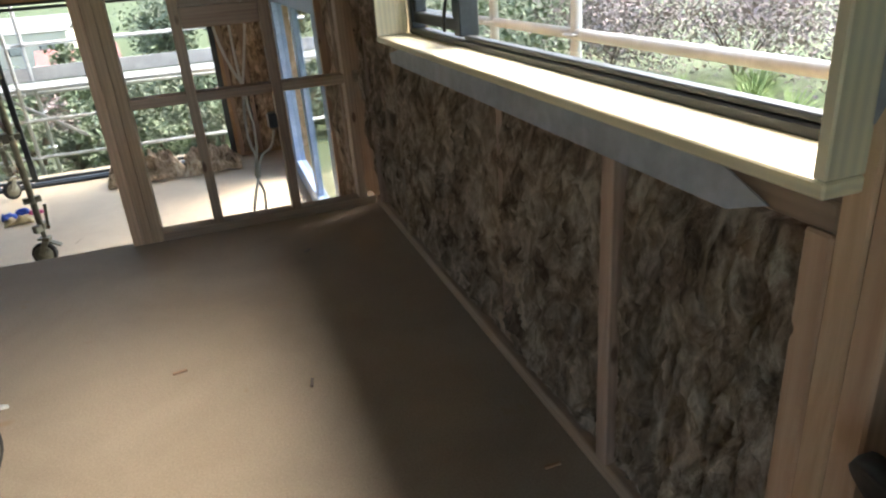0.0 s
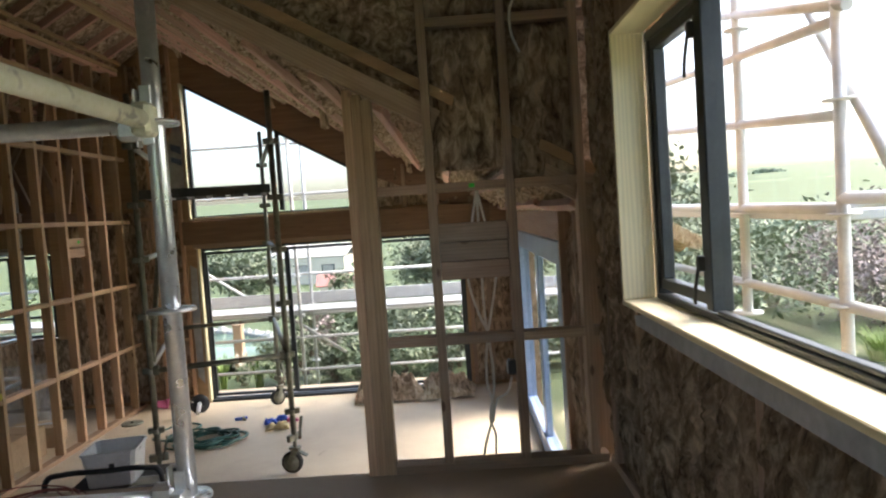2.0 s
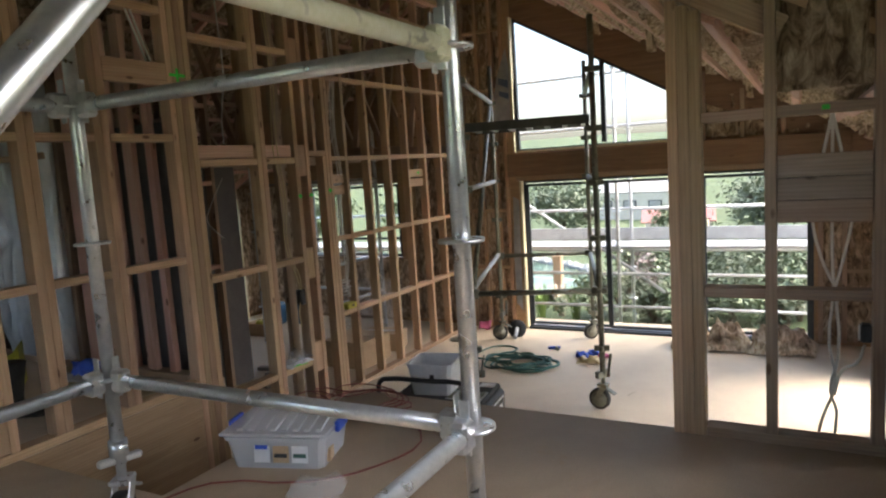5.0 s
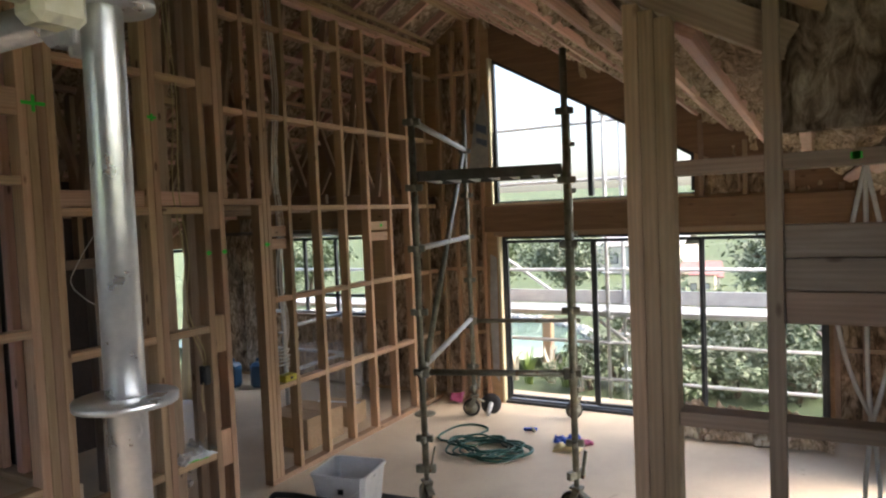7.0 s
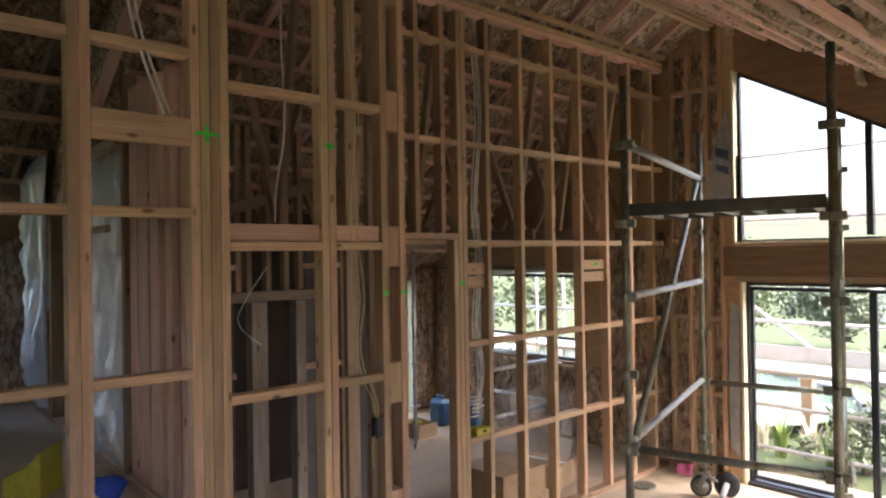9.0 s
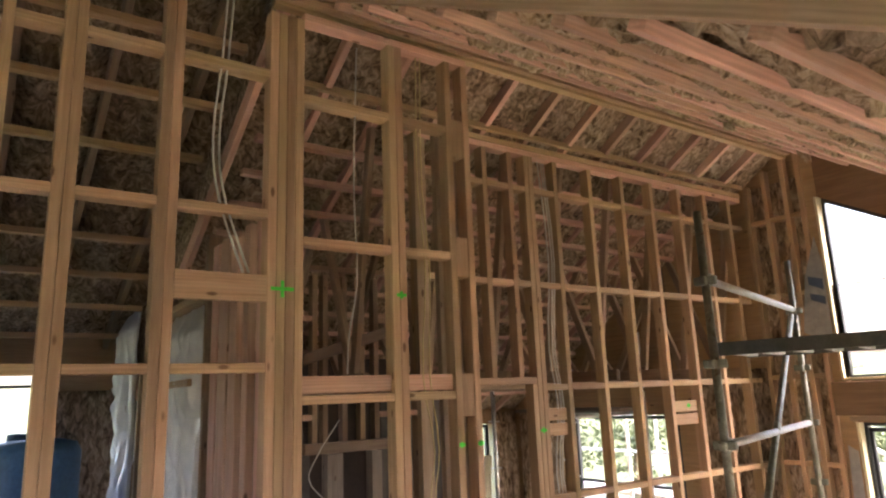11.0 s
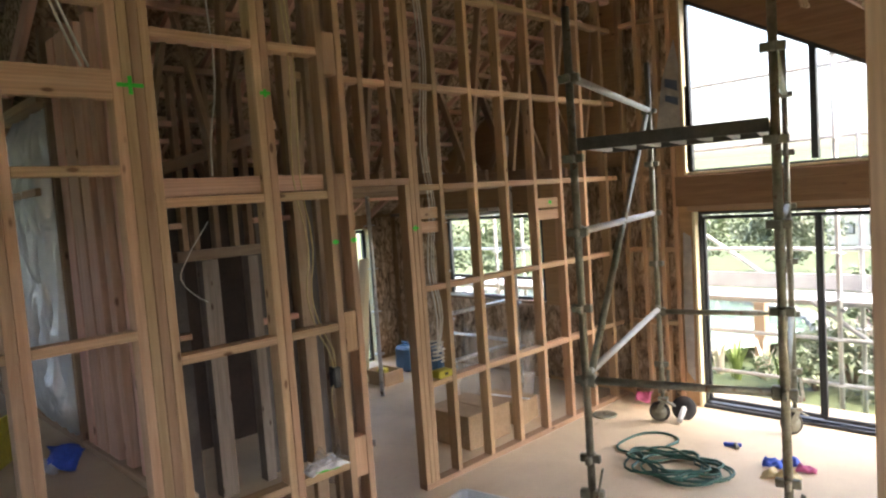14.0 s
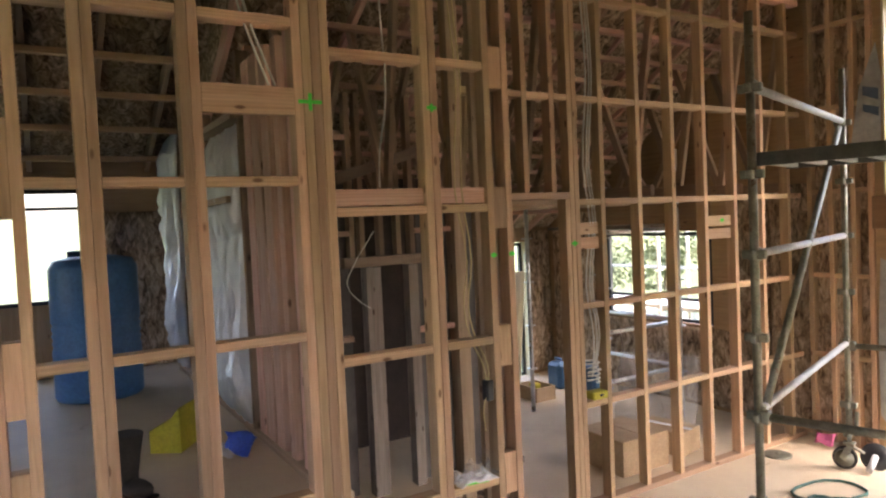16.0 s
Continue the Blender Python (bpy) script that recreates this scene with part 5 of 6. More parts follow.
for j in range(2):
    c = v * (0.145 + 0.26 * j)
    beam(dk, "deck_plank", up(FL + u * 0.04 + c, 2.53), up(FR - u * 0.04 + c, 2.53), 0.25, 0.02, WEATHERED)

ex = thing("outside_scaffold", "galvanised scaffold with planks outside the gable", "scaffold", at=(-0.5, 9.3, GZ))
for x, y in ((-6.3, 9.3), (-6.3, 9.9), (-8.0, 9.9), (-4.0, 9.3), (-1.94, 9.3), (-1.89, 9.9), (1.2, 9.3), (1.2, 9.9), (-4.0, 9.9)):
    st = tube(ex, "standard", (x, y, GZ - 0.1), (x, y, 3.9), 0.0242, STEEL_WHITE, 12)
    for z in (0.15, 0.6, 1.0, 1.45, 2.0, 2.55, 3.34):
        rosette(st, x, y, z, STEEL_WHITE)
    lathe(st, "base_plate", [(0.09, 0), (0.09, 0.012)], Matrix.Translation((x, y, GZ - 0.05)), STEEL_WHITE, 4)
for z, y in ((0.15, 9.3), (0.60, 9.3), (1.43, 9.9), (3.34, 9.9), (2.6, 9.9), (0.84, 9.9)):
    tube(ex, "ledger", (-8.0, y, z), (1.6, y, z), 0.022, STEEL_WHITE, 12)
for x in (-8.0, -6.3, -4.0, -1.9, 1.2):
    tube(ex, "transom", (x, 9.25, 0.90), (x, 9.95, 0.90), 0.022, STEEL_WHITE, 10)
tube(ex, "diagonal_brace", (-4.2, 9.95, 2.05), (-2.75, 9.95, 1.05), 0.022, STEEL_WHITE, 10)
tube(ex, "diagonal_brace", (-2.2, 9.33, 0.96), (-1.35, 9.33, 0.35), 0.022, STEEL_WHITE, 10)
for i in range(3):
    box(ex, "plank", (-8.0, 9.32 + 0.19 * i, 0.935), (1.8, 9.50 + 0.19 * i, 0.975 + 0.004 * i), STEEL_WHITE, 0.006)
box(ex, "toe_board", (-4.2, 9.91, 0.99), (1.8, 9.94, 1.16), STEEL_WHITE, 0.004)

er = thing("outside_scaffold", "galvanised scaffold standing outside the side window", "scaffold", at=(1.75, 2.7, GZ))
EX = 1.75
for y, z0 in ((3.58, 1.56), (2.69, GZ - 0.1), (0.1, GZ - 0.1), (5.6, GZ - 0.1)):
    st = tube(er, "standard", (EX, y, z0), (EX, y, 4.2), 0.0242, STEEL_WHITE, 16)
    for z in (1.72, 2.08, 2.52, 3.02, 3.5):
        rosette(st, EX, y, z, STEEL_WHITE)
lathe(er, "base_plate", [(0.075, 0), (0.075, 0.012)], Matrix.Translation((EX, 3.58, 1.555)), STEEL_WHITE, 16)
for a, b in (((2.69, 1.72), (0.1, 1.73)), ((2.69, 1.72), (5.6, 1.71)), ((5.6, 2.71), (2.69, 2.46)), ((3.8, 3.15), (2.62, 2.86)), ((5.6, 3.02), (2.69, 2.82)), ((2.69, 2.14), (0.1, 2.15)), ((5.6, 2.12), (2.69, 2.10))):
    tube(er, "ledger", (EX, *a), (EX, *b), 0.0242, STEEL_WHITE, 12)
tube(er, "diagonal_brace", (EX + 0.05, 3.0, 2.97), (EX + 0.05, 2.3, 2.02), 0.0242, STEEL_WHITE, 12)
tube(er, "transom", (EX, 2.69, 2.12), (EX + 0.8, 2.9, 2.12), 0.0242, STEEL_WHITE, 12)
for i in range(2):
    box(er, "plank", (EX + 0.03 + 0.2 * i, 2.72, 2.05 + 0.004 * i), (EX + 0.22 + 0.2 * i, 5.7, 2.09 + 0.004 * i), STEEL_WHITE, 0.005)

# ---- things on the raised floor ----
sb = thing("storage_box", "clear plastic storage box with blue clips, on the raised floor", "box", at=(-1.85, 2.62, UF))
bx, by, brot = -1.87, 2.57, 17


def sp(x, y, z, rx=0, ry=0, rz=0):
    return Matrix.Translation((bx, by, UF)) @ pose(0, 0, 0, 0, 0, brot) @ pose(x, y, z, rx, ry, rz)


def tub_mesh(w, d, h, taper, mat, t=0.004, name="tub"):
    """An open tapering tub with wall thickness and a rolled rim."""
    bm = bmesh.new()
    loops = []
    for sx, z in ((taper, 0.0), (1.0, h), (1.04, h), (1.04, h - 0.012), (1.045, h + 0.004), (1.0 - t / w * 2, h + 0.004), (taper - t / w * 2, t)):
        a, b = w / 2 * sx, d / 2 * (1 - (1 - sx) * w / d)
        c = min(a, b) * 0.16
        pts = [(a - c, -b), (a, -b + c), (a, b - c), (a - c, b), (-a + c, b), (-a, b - c), (-a, -b + c), (-a + c, -b)]
        loops.append([bm.verts.new((x, y, z)) for x, y in pts])
    for p, q in zip(loops, loops[1:]):
        for i in range(8):
            bm.faces.new((p[i], p[(i + 1) % 8], q[(i + 1) % 8], q[i]))
    bm.faces.new(loops[0][::-1])
    bm.faces.new(loops[-1])
    bmesh.ops.recalc_face_normals(bm, faces=bm.faces)
    return mesh_of(bm, name, mat)


put("tub", tub_mesh(0.48, 0.34, 0.15, 0.9, CLEAR), sb, sp(0, 0, 0))
lid = put("lid", box_mesh(0.51, 0.37, 0.016, CLEAR, 0.005, "lid"), sb, sp(0, 0, 0.166))
for i in range(8):
    put("lid_rib", box_mesh(0.03, 0.30, 0.012, CLEAR, 0.004, "lid_rib"), lid, sp(-0.19 + i * 0.054, 0, 0.178, 0, 0, 8))
for s in (-1, 1):
    put("clip", box_mesh(0.022, 0.12, 0.05, BLUEP, 0.005, "clip"), sb, sp(s * 0.262, 0, 0.162), "blue locking clip")
for i, (x, m) in enumerate(((-0.06, WHITE), (0.03, CARD), (0.12, WHITE))):
    lb = put("label", box_mesh(0.075, 0.003, 0.085, m, 0, "label"), sb, sp(x, -0.166, 0.08, -6))
    put("label_bar", box_mesh(0.06, 0.002, 0.018, (BLUEP, BLACK, HOSE)[i], 0, "label_bar"), lb, sp(x, -0.17, 0.108 if i == 0 else 0.07, -6))
rg = random.Random(3)
for i in range(9):
    put("packet", box_mesh(rg.uniform(0.06, 0.14), rg.uniform(0.05, 0.1), rg.uniform(0.03, 0.07), rg.choice((WHITE, CARD, STEEL_WHITE)), 0.006, "packet"), sb, sp(rg.uniform(-0.18, 0.18), rg.uniform(-0.1, 0.1), rg.uniform(0.03, 0.07), 0, 0, rg.uniform(0, 180)))


def scribble(cx, cy, z, rx, ry, turns, seed, jitter=0.05, lift=0.03):
    rg = random.Random(seed)
    pts = []
    for i in range(turns * 9):
        a = 2 * math.pi * i / 9
        k = 1 + rg.uniform(-jitter, jitter) * 3
        ox, oy = 0.12 * math.sin(i * 0.21 + seed), 0.08 * math.cos(i * 0.17)
        pts.append((cx + rx * k * math.cos(a) + ox * rx, cy + ry * k * math.sin(a) + oy * ry, z + lift * i / (turns * 9) + rg.uniform(0, 0.008)))
    return pts


rc = thing("extension_cord", "tangled red extension cord on the raised floor", "cord", at=(-1.8, 3.2, UF))
cord(rc, "cord_coil", scribble(-1.98, 3.19, UF + 0.008, 0.28, 0.2, 5, 5, 0.16), 0.004, RED_CORD)
cord(rc, "cord_tail", [(-1.6, 3.15, UF + 0.006), (-1.35, 2.9, UF + 0.006), (-1.4, 2.6, UF + 0.006), (-1.6, 2.36, UF + 0.006), (-2.0, 2.2, UF + 0.006), (-2.1, 1.95, UF + 0.006)], 0.005, RED_CORD)
pb = thing("plastic_bag", "crumpled clear plastic bag on the raised floor", "bag", at=(-1.35, 2.2, UF))
wool_sheet(pb, "film", (-1.58, 2.18, UF + 0.012), (0.2, 0.05, 0), (-0.05, 0.18, 0), (0, 0, 1), 10, 10, 0.07, FILM, 501, (14, 14), 0.02, 0.008)
for i, (x, y, r) in enumerate(((0.356, 1.85, 80), (-0.04, 2.10, 10), (0.505, 2.92, 40), (0.86, 1.22, 0))):
    sc = thing("offcut", "small pale wood offcut lying on the floor", "offcut", group="scraps on the floor", at=(x, y, UF))
    put("chip", box_mesh(0.045, 0.010, 0.007, PINE if i % 2 else WEATHERED, 0.002, "chip"), sc, Matrix.Translation((x, y, UF + 0.0045)) @ pose(0, 0, 0, 0, 0, r))
gc = thing("hanging_cables", "white cables held by a black ring beside the trimmer studs", "cable", at=(0.92, 0.45, 1.3))
lathe(gc, "cable_ring", [(0.062, -0.012), (0.075, -0.014), (0.078, 0.0), (0.075, 0.014), (0.062, 0.012), (0.060, 0.0), (0.062, -0.012)], pose(0.915, 0.43, 1.43, 62, 0, 78), BLACK, 24, "glossy black plastic ring")
for k in range(4):
    dy = 0.018 * k
    cord(gc, "cable", [(0.94, 0.40 - dy, 2.1), (0.93, 0.41 - dy, 1.65), (0.90, 0.435 - dy, 1.46), (0.90, 0.455 - dy, 1.36), (0.915, 0.50 - dy, 1.27 - 0.02 * k), (0.925, 0.56 - dy, 1.215 - 0.03 * k), (0.94, 0.60 - dy, 1.0), (0.94, 0.60 - dy, UF + 0.01)], 0.0075, CABLE)

# ---- things on the lower floor ----
gen = thing("toolbox", "black generator case with a tube handle and grey plate", "case", at=(-1.98, 3.95, 0))
GX, GY, GR = -1.82, 4.02, 6


def gp(x, y, z, rx=0, ry=0, rz=0):
    return Matrix.Translation((GX, GY, 0)) @ pose(0, 0, 0, 0, 0, GR) @ pose(x, y, z, rx, ry, rz)


put("case_body", box_mesh(0.66, 0.50, 0.62, BLACK, 0.02, "case_body"), gen, gp(0, 0, 0.37))
put("case_top", box_mesh(0.62, 0.46, 0.035, RUBBER, 0.012, "case_top"), gen, gp(0, 0, 0.697))
for s in (-1, 1):
    put("foot", box_mesh(0.56, 0.05, 0.06, RUBBER, 0.01, "foot"), gen, gp(0, s * 0.18, 0.03))
hp = [gp(x, -0.30, z).translation for x, z in ((-0.33, 0.60), (-0.335, 0.78), (-0.31, 0.865), (-0.25, 0.88), (0.0, 0.88), (0.22, 0.88), (0.28, 0.865), (0.305, 0.78), (0.30, 0.60))]
cord(gen, "tube_handle", hp, 0.016, BLACK, "", 6)
put("name_plate", box_mesh(0.36, 0.004, 0.13, WHITE, 0.002, "name_plate"), gen, gp(0.333, 0.02, 0.58, 0, 0, 90), "white framed maker's plate")
put("plate_face", box_mesh(0.34, 0.004, 0.11, STEEL_DARK, 0.002, "plate_face"), gen, gp(0.3355, 0.02, 0.58, 0, 0, 90))
put("print_bar", box_mesh(0.22, 0.003, 0.05, WHITE, 0, "print_bar"), gen, gp(0.338, 0.04, 0.58, 0, 0, 90))
put("top_label", box_mesh(0.24, 0.16, 0.003, STEEL, 0, "top_label"), gen, gp(0.17, -0.06, 0.716))
put("top_print", box_mesh(0.22, 0.14, 0.003, STEEL_OLD, 0, "top_print"), gen, gp(0.17, -0.06, 0.718))
put("top_label", box_mesh(0.10, 0.07, 0.003, WHITE, 0, "top_label"), gen, gp(0.24, 0.16, 0.716))

bk = thing("bucket", "square white plastic pail standing on the black case", "bucket", at=(-2.0, 3.98, 0.70))
BM = gp(-0.07, 0.02, 0.716, 0, 0, 4)
put("pail", tub_mesh(0.30, 0.28, 0.205, 0.86, WHITE, 0.004, "pail"), bk, BM)
cord(bk, "bail", [(BM @ Vector(q)) for q in ((-0.153, 0, 0.185), (-0.10, -0.158, 0.13), (0.0, -0.168, 0.10), (0.1, -0.158, 0.13), (0.153, 0, 0.185))], 0.003, STEEL)
put("pail_label", box_mesh(0.03, 0.002, 0.025, BLACK, 0, "pail_label"), bk, BM @ pose(0.02, -0.139, 0.13, -8))

hs = thing("garden_hose", "coiled dark green hose on the lower floor", "hose", at=(-2.55, 6.9, 0))
cord(hs, "hose_coil", scribble(-2.46, 6.86, 0.012, 0.29, 0.24, 8, 11, 0.13, 0.06), 0.010, HOSE)
cord(hs, "hose_loop", [(-2.7, 7.05, 0.02), (-3.0, 6.95, 0.012), (-3.08, 7.2, 0.012), (-2.95, 7.5, 0.012), (-2.72, 7.45, 0.012), (-2.7, 7.2, 0.03)], 0.011, HOSE)
cord(hs, "hose_loop", [(-2.3, 6.75, 0.03), (-2.1, 6.85, 0.012), (-2.06, 7.02, 0.012), (-2.2, 7.12, 0.012), (-2.4, 7.05, 0.03)], 0.011, HOSE)
gl_ = thing("gloves", "crumpled blue and pink work gloves on the floor", "gloves", at=(-1.83, 7.3, 0))
for i, (x, y, m) in enumerate(((-1.95, 7.28, BLUEP), (-1.72, 7.32, PINKP), (-1.85, 7.38, BLUEP))):
    gp_ = wool_sheet(gl_, "glove", (x, y, 0.012), (0.13, 0.03, 0), (-0.03, 0.08, 0), (0, 0, 1), 10, 8, 0.05, m, 510 + i, (14, 14), 0.02, 0.01)
rag = thing("rag", "olive yellow cloth rag on the floor", "cloth", at=(-1.8, 7.15, 0))
wool_sheet(rag, "cloth", (-1.9, 7.08, 0.012), (0.26, 0.02, 0), (0, 0.12, 0), (0, 0, 1), 12, 8, 0.07, CABLE_YELLOW, 520, (12, 12), 0.03, 0.01)
cl = thing("clamp", "small blue-grey clamp on the floor", "clamp", at=(-2.3, 7.57, 0))
put("clamp_jaw", box_mesh(0.14, 0.03, 0.03, BLUEP, 0.008, "clamp_jaw"), cl, pose(-2.3, 7.57, 0.016, 0, 0, 20))
put("clamp_arm", box_mesh(0.03, 0.09, 0.035, STEEL_OLD, 0.008, "clamp_arm"), cl, pose(-2.26, 7.55, 0.018, 0, 0, 35))
sl = thing("floor_flange", "rusty steel flange with a stub of pipe, lying on the floor", "flange", at=(-2.95, 7.95, 0))
lathe(sl, "flange_disc", [(0.03, -0.006), (0.115, -0.006), (0.115, 0.006), (0.03, 0.006)], pose(-2.93, 8.0, 0.10, 72, 0, 12), BLACK, 24)
tube(sl, "pipe_stub", (-2.93, 8.0, 0.10), (-2.89, 7.82, 0.035), 0.026, STEEL_WHITE, 14)
dr = thing("cover_plate", "round dark cover plate on the floor by the stud wall", "cover", at=(-3.63, 7.7, 0))
lathe(dr, "plate", [(0.12, 0.0), (0.118, 0.012), (0.10, 0.016)], pose(-3.6, 7.68, 0.001), STEEL_OLD, 24)
lathe(dr, "knob", [(0.02, 0.0), (0.018, 0.014)], pose(-3.6, 7.68, 0.017), STEEL_OLD, 12)
pk = thing("pink_marker", "bright pink plastic offcut by the corner", "offcut", at=(-3.5, 8.2, 0))
wool_sheet(pk, "film", (-3.56, 8.2, 0.015), (0.16, 0.02, 0), (0, 0.04, 0.1), (0, -1, 0.2), 8, 8, 0.05, PINKP, 530, (14, 14), 0.02, 0.01)
for i, (x0, w) in enumerate(((-1.05, 0.40), (-0.68, 0.40), (-0.25, 0.62))):
    wb = thing("wool_bundle", "torn roll of tan glass wool lying by the glazed door", "insulation", group="wool bundles by the door", at=(x0 + w / 2, 8.1, 0))
    wool_sheet(wb, "batt", (x0, 7.86, 0.05), (w, 0.03, 0), (0.01, 0.40, 0.0), (0, 0, 1), 34, 30, 0.12, WOOL_LIT, 540 + i, (9, 15), 0.03, 0.05)
    wool_sheet(wb, "batt", (x0 + 0.04, 7.94, 0.155), (w - 0.08, 0.02, 0.02 - 0.03 * i), (-0.01, 0.27, 0.0), (0, 0, 1), 30, 24, 0.14, WOOL, 550 + i, (7, 14), 0.03, 0.08)

# ---- services in the stud walls ----
hw = thing("hanging_cables", "bundle of grey electrical cables hanging behind the studs", "cable", at=(0.26, Y1 + 0.13, 2.3))
for i, (dx, low) in enumerate(((-0.05, 1.56), (0.0, 1.5), (0.05, 1.55))):
    x = 0.37
    cord(hw, "cable", [(x, Y1 + 0.14, 2.30), (x + dx * 0.7, Y1 + 0.14, 2.12), (x + dx * 1.5, Y1 + 0.14, 1.9), (x + dx * 0.9, Y1 + 0.14, 1.70), (x + 0.01, Y1 + 0.14, low)], 0.0065, CABLE)
cord(hw, "cable", [(0.38, Y1 + 0.14, 1.56), (0.36, Y1 + 0.14, 1.3), (0.385, Y1 + 0.14, 1.15), (0.33, Y1 + 0.14, 0.95), (0.28, Y1 + 0.2, 0.6)], 0.0065, CABLE)
cord(hw, "cable", [(0.38, Y1 + 0.14, 1.58), (0.395, Y1 + 0.14, 1.25), (0.365, Y1 + 0.14, 1.1), (0.39, Y1 + 0.14, 1.0), (0.32, Y1 + 0.2, 0.6)], 0.0065, CABLE)
cord(hw, "cable", [(0.38, Y1 + 0.14, 1.08), (0.41, Y1 + 0.13, 1.2), (0.46, Y1 + 0.10, 1.24), (0.485, Y1 + 0.06, 1.33)], 0.0065, CABLE)
cord(hw, "cable_tail", [(0.62, Y1 + 0.02, 2.95), (0.58, Y1 - 0.01, 3.05), (0.60, Y1 - 0.02, 3.2), (0.68, Y1 - 0.01, 3.25)], 0.0065, CABLE)
so = thing("flush_box", "black flush box screwed to the stud", "electrical box", at=(0.5, Y1 + 0.05, 1.35))
box(so, "box_rim", (0.468, Y1 + 0.02, 1.35), (0.508, Y1 + 0.075, 1.425), BLACK, 0.006)
box(so, "box_back", (0.462, Y1 + 0.028, 1.358), (0.469, Y1 + 0.068, 1.417), STEEL, 0.001)
yc = thing("hanging_cables", "cream electrical cables looped down the stud bay", "cable", at=(XN - 0.045, 4.15, 2.5))
for dx in (0.0, 0.03):
    cord(yc, "cable", [(XN - 0.04, 4.12 + dx, 4.34), (XN - 0.03, 4.10 + dx, 3.5), (XN - 0.02, 4.13 + dx, 3.0), (XN - 0.03, 4.10 + dx * 1.5, 2.4), (XN - 0.03, 4.16 + dx, 2.0), (XN - 0.02, 4.12 + dx, 1.75), (XN - 0.03, 4.17 + dx, 1.55), (XN - 0.03, 4.24 + dx, 1.40), (XN - 0.03, 4.27, 1.25)], 0.0042, CABLE_YELLOW)
cord(yc, "cable", [(XN - 0.03, 4.27, 1.25), (XN - 0.03, 4.23, 1.15), (XN - 0.03, 4.24, 1.02)], 0.0042, CABLE_YELLOW)
fb = thing("flush_box", "black flush box on a stud of the tall wall", "electrical box", at=(XN - 0.04, 4.27, 1.25))
box(fb, "box_rim", (XN - 0.07, 4.25, 1.19), (XN - 0.01, 4.298, 1.31), BLACK, 0.006)
box(fb, "box_back", (XN - 0.06, 4.246, 1.21), (XN - 0.02, 4.252, 1.29), BLACK, 0.001)
gy = thing("hanging_cables", "grey cables running down beside the door jamb", "cable", at=(XL - 0.05, 5.68, 3.0))
for dx in (0.0, 0.035, 0.06):
    cord(gy, "cable", [(XL - 0.05, 5.66 + dx, 4.12), (XL - 0.03, 5.69 + dx, 3.3), (XL - 0.05, 5.65 + dx, 2.6), (XL - 0.04, 5.69 + dx, 2.2), (XL - 0.05, 5.64 + dx, 1.7), (XL - 0.03, 5.68 + dx, 1.3), (XL - 0.04, 5.66, 1.0)], 0.006, CABLE)
cy = thing("cable_coil", "loose coil of grey cable on a nog", "cable", at=(XL - 0.05, 5.68, 0.83))
cord(cy, "coil", scribble(XL - 0.05, 5.68, 0.95, 0.03, 0.05, 6, 21, 0.12, 0.18), 0.006, CABLE)
wc = thing("hanging_cables", "white cables looping in the bay above the header", "cable", at=(XN - 0.045, 2.95, 3.5))
for dx in (0.0, 0.03):
    cord(wc, "cable", [(XN - 0.045, 2.98 + dx, 4.6), (XN - 0.04, 2.95 + dx, 4.0), (XN - 0.045, 2.92 + dx, 3.6), (XN - 0.04, 2.94 + dx, 3.35), (XN - 0.03, 3.03 + dx, 3.05), (XN - 0.03, 3.08 + dx, 2.92)], 0.006, CABLE)
tc = thing("hanging_cables", "thin pale cable dangling in the open bay", "cable", at=(XN - 0.06, 3.68, 2.6))
cord(tc, "cable", [(XN - 0.05, 3.72, 4.3), (XN - 0.06, 3.70, 3.4), (XN - 0.055, 3.71, 2.9), (XN - 0.06, 3.66, 2.6), (XN - 0.055, 3.65, 2.43)], 0.004, CABLE)
tcoil = thing("cable_coil", "twisted offcut of pale cable hung on a stud", "cable", at=(XN - 0.05, 3.46, 1.9))
cord(tcoil, "cable", [(XN - 0.05, 3.60, 2.2), (XN - 0.05, 3.46, 2.0), (XN - 0.06, 3.44, 1.93), (XN - 0.04, 3.50, 1.84), (XN - 0.05, 3.56, 1.80)], 0.003, CABLE)
sf = thing("shelf_clutter", "crumpled plastic bags and green packet on the nog shelf", "packaging", at=(XN - 0.04, 4.15, 0.745))
wool_sheet(sf, "plastic_film", (XN - 0.085, 4.0, 0.755), (0.0, 0.29, 0), (0.11, 0.0, 0.03), (0, 0, 1), 14, 10, 0.11, FILM, 570, (14, 14), 0.03, 0.006)
wool_sheet(sf, "paper", (XN - 0.08, 4.02, 0.75), (0.0, 0.26, 0), (0.10, 0.0, 0.0), (0, 0, 1), 12, 8, 0.05, WHITE, 571, (14, 14), 0.02, 0.004)
put("green_packet", box_mesh(0.16, 0.07, 0.01, GREEN, 0.003, "green_packet"), sf, pose(XN - 0.02, 4.14, 0.752, 0, 4, 88))


def mark(parent, c, n, w=0.05):
    """A sprayed paint cross on a timber face: n is the axis it faces."""
    for a, b in ((w, 0.018), (0.018, w * 0.7)):
        if n == "x":
            box(parent, "paint_mark", (c[0] + 0.001, c[1] - a / 2, c[2] - b / 2), (c[0] + 0.0025, c[1] + a / 2, c[2] + b / 2), GREEN, 0)
        else:
            box(parent, "paint_mark", (c[0] - a / 2, c[1] - 0.0025, c[2] - b / 2), (c[0] + a / 2, c[1] - 0.001, c[2] + b / 2), GREEN, 0)


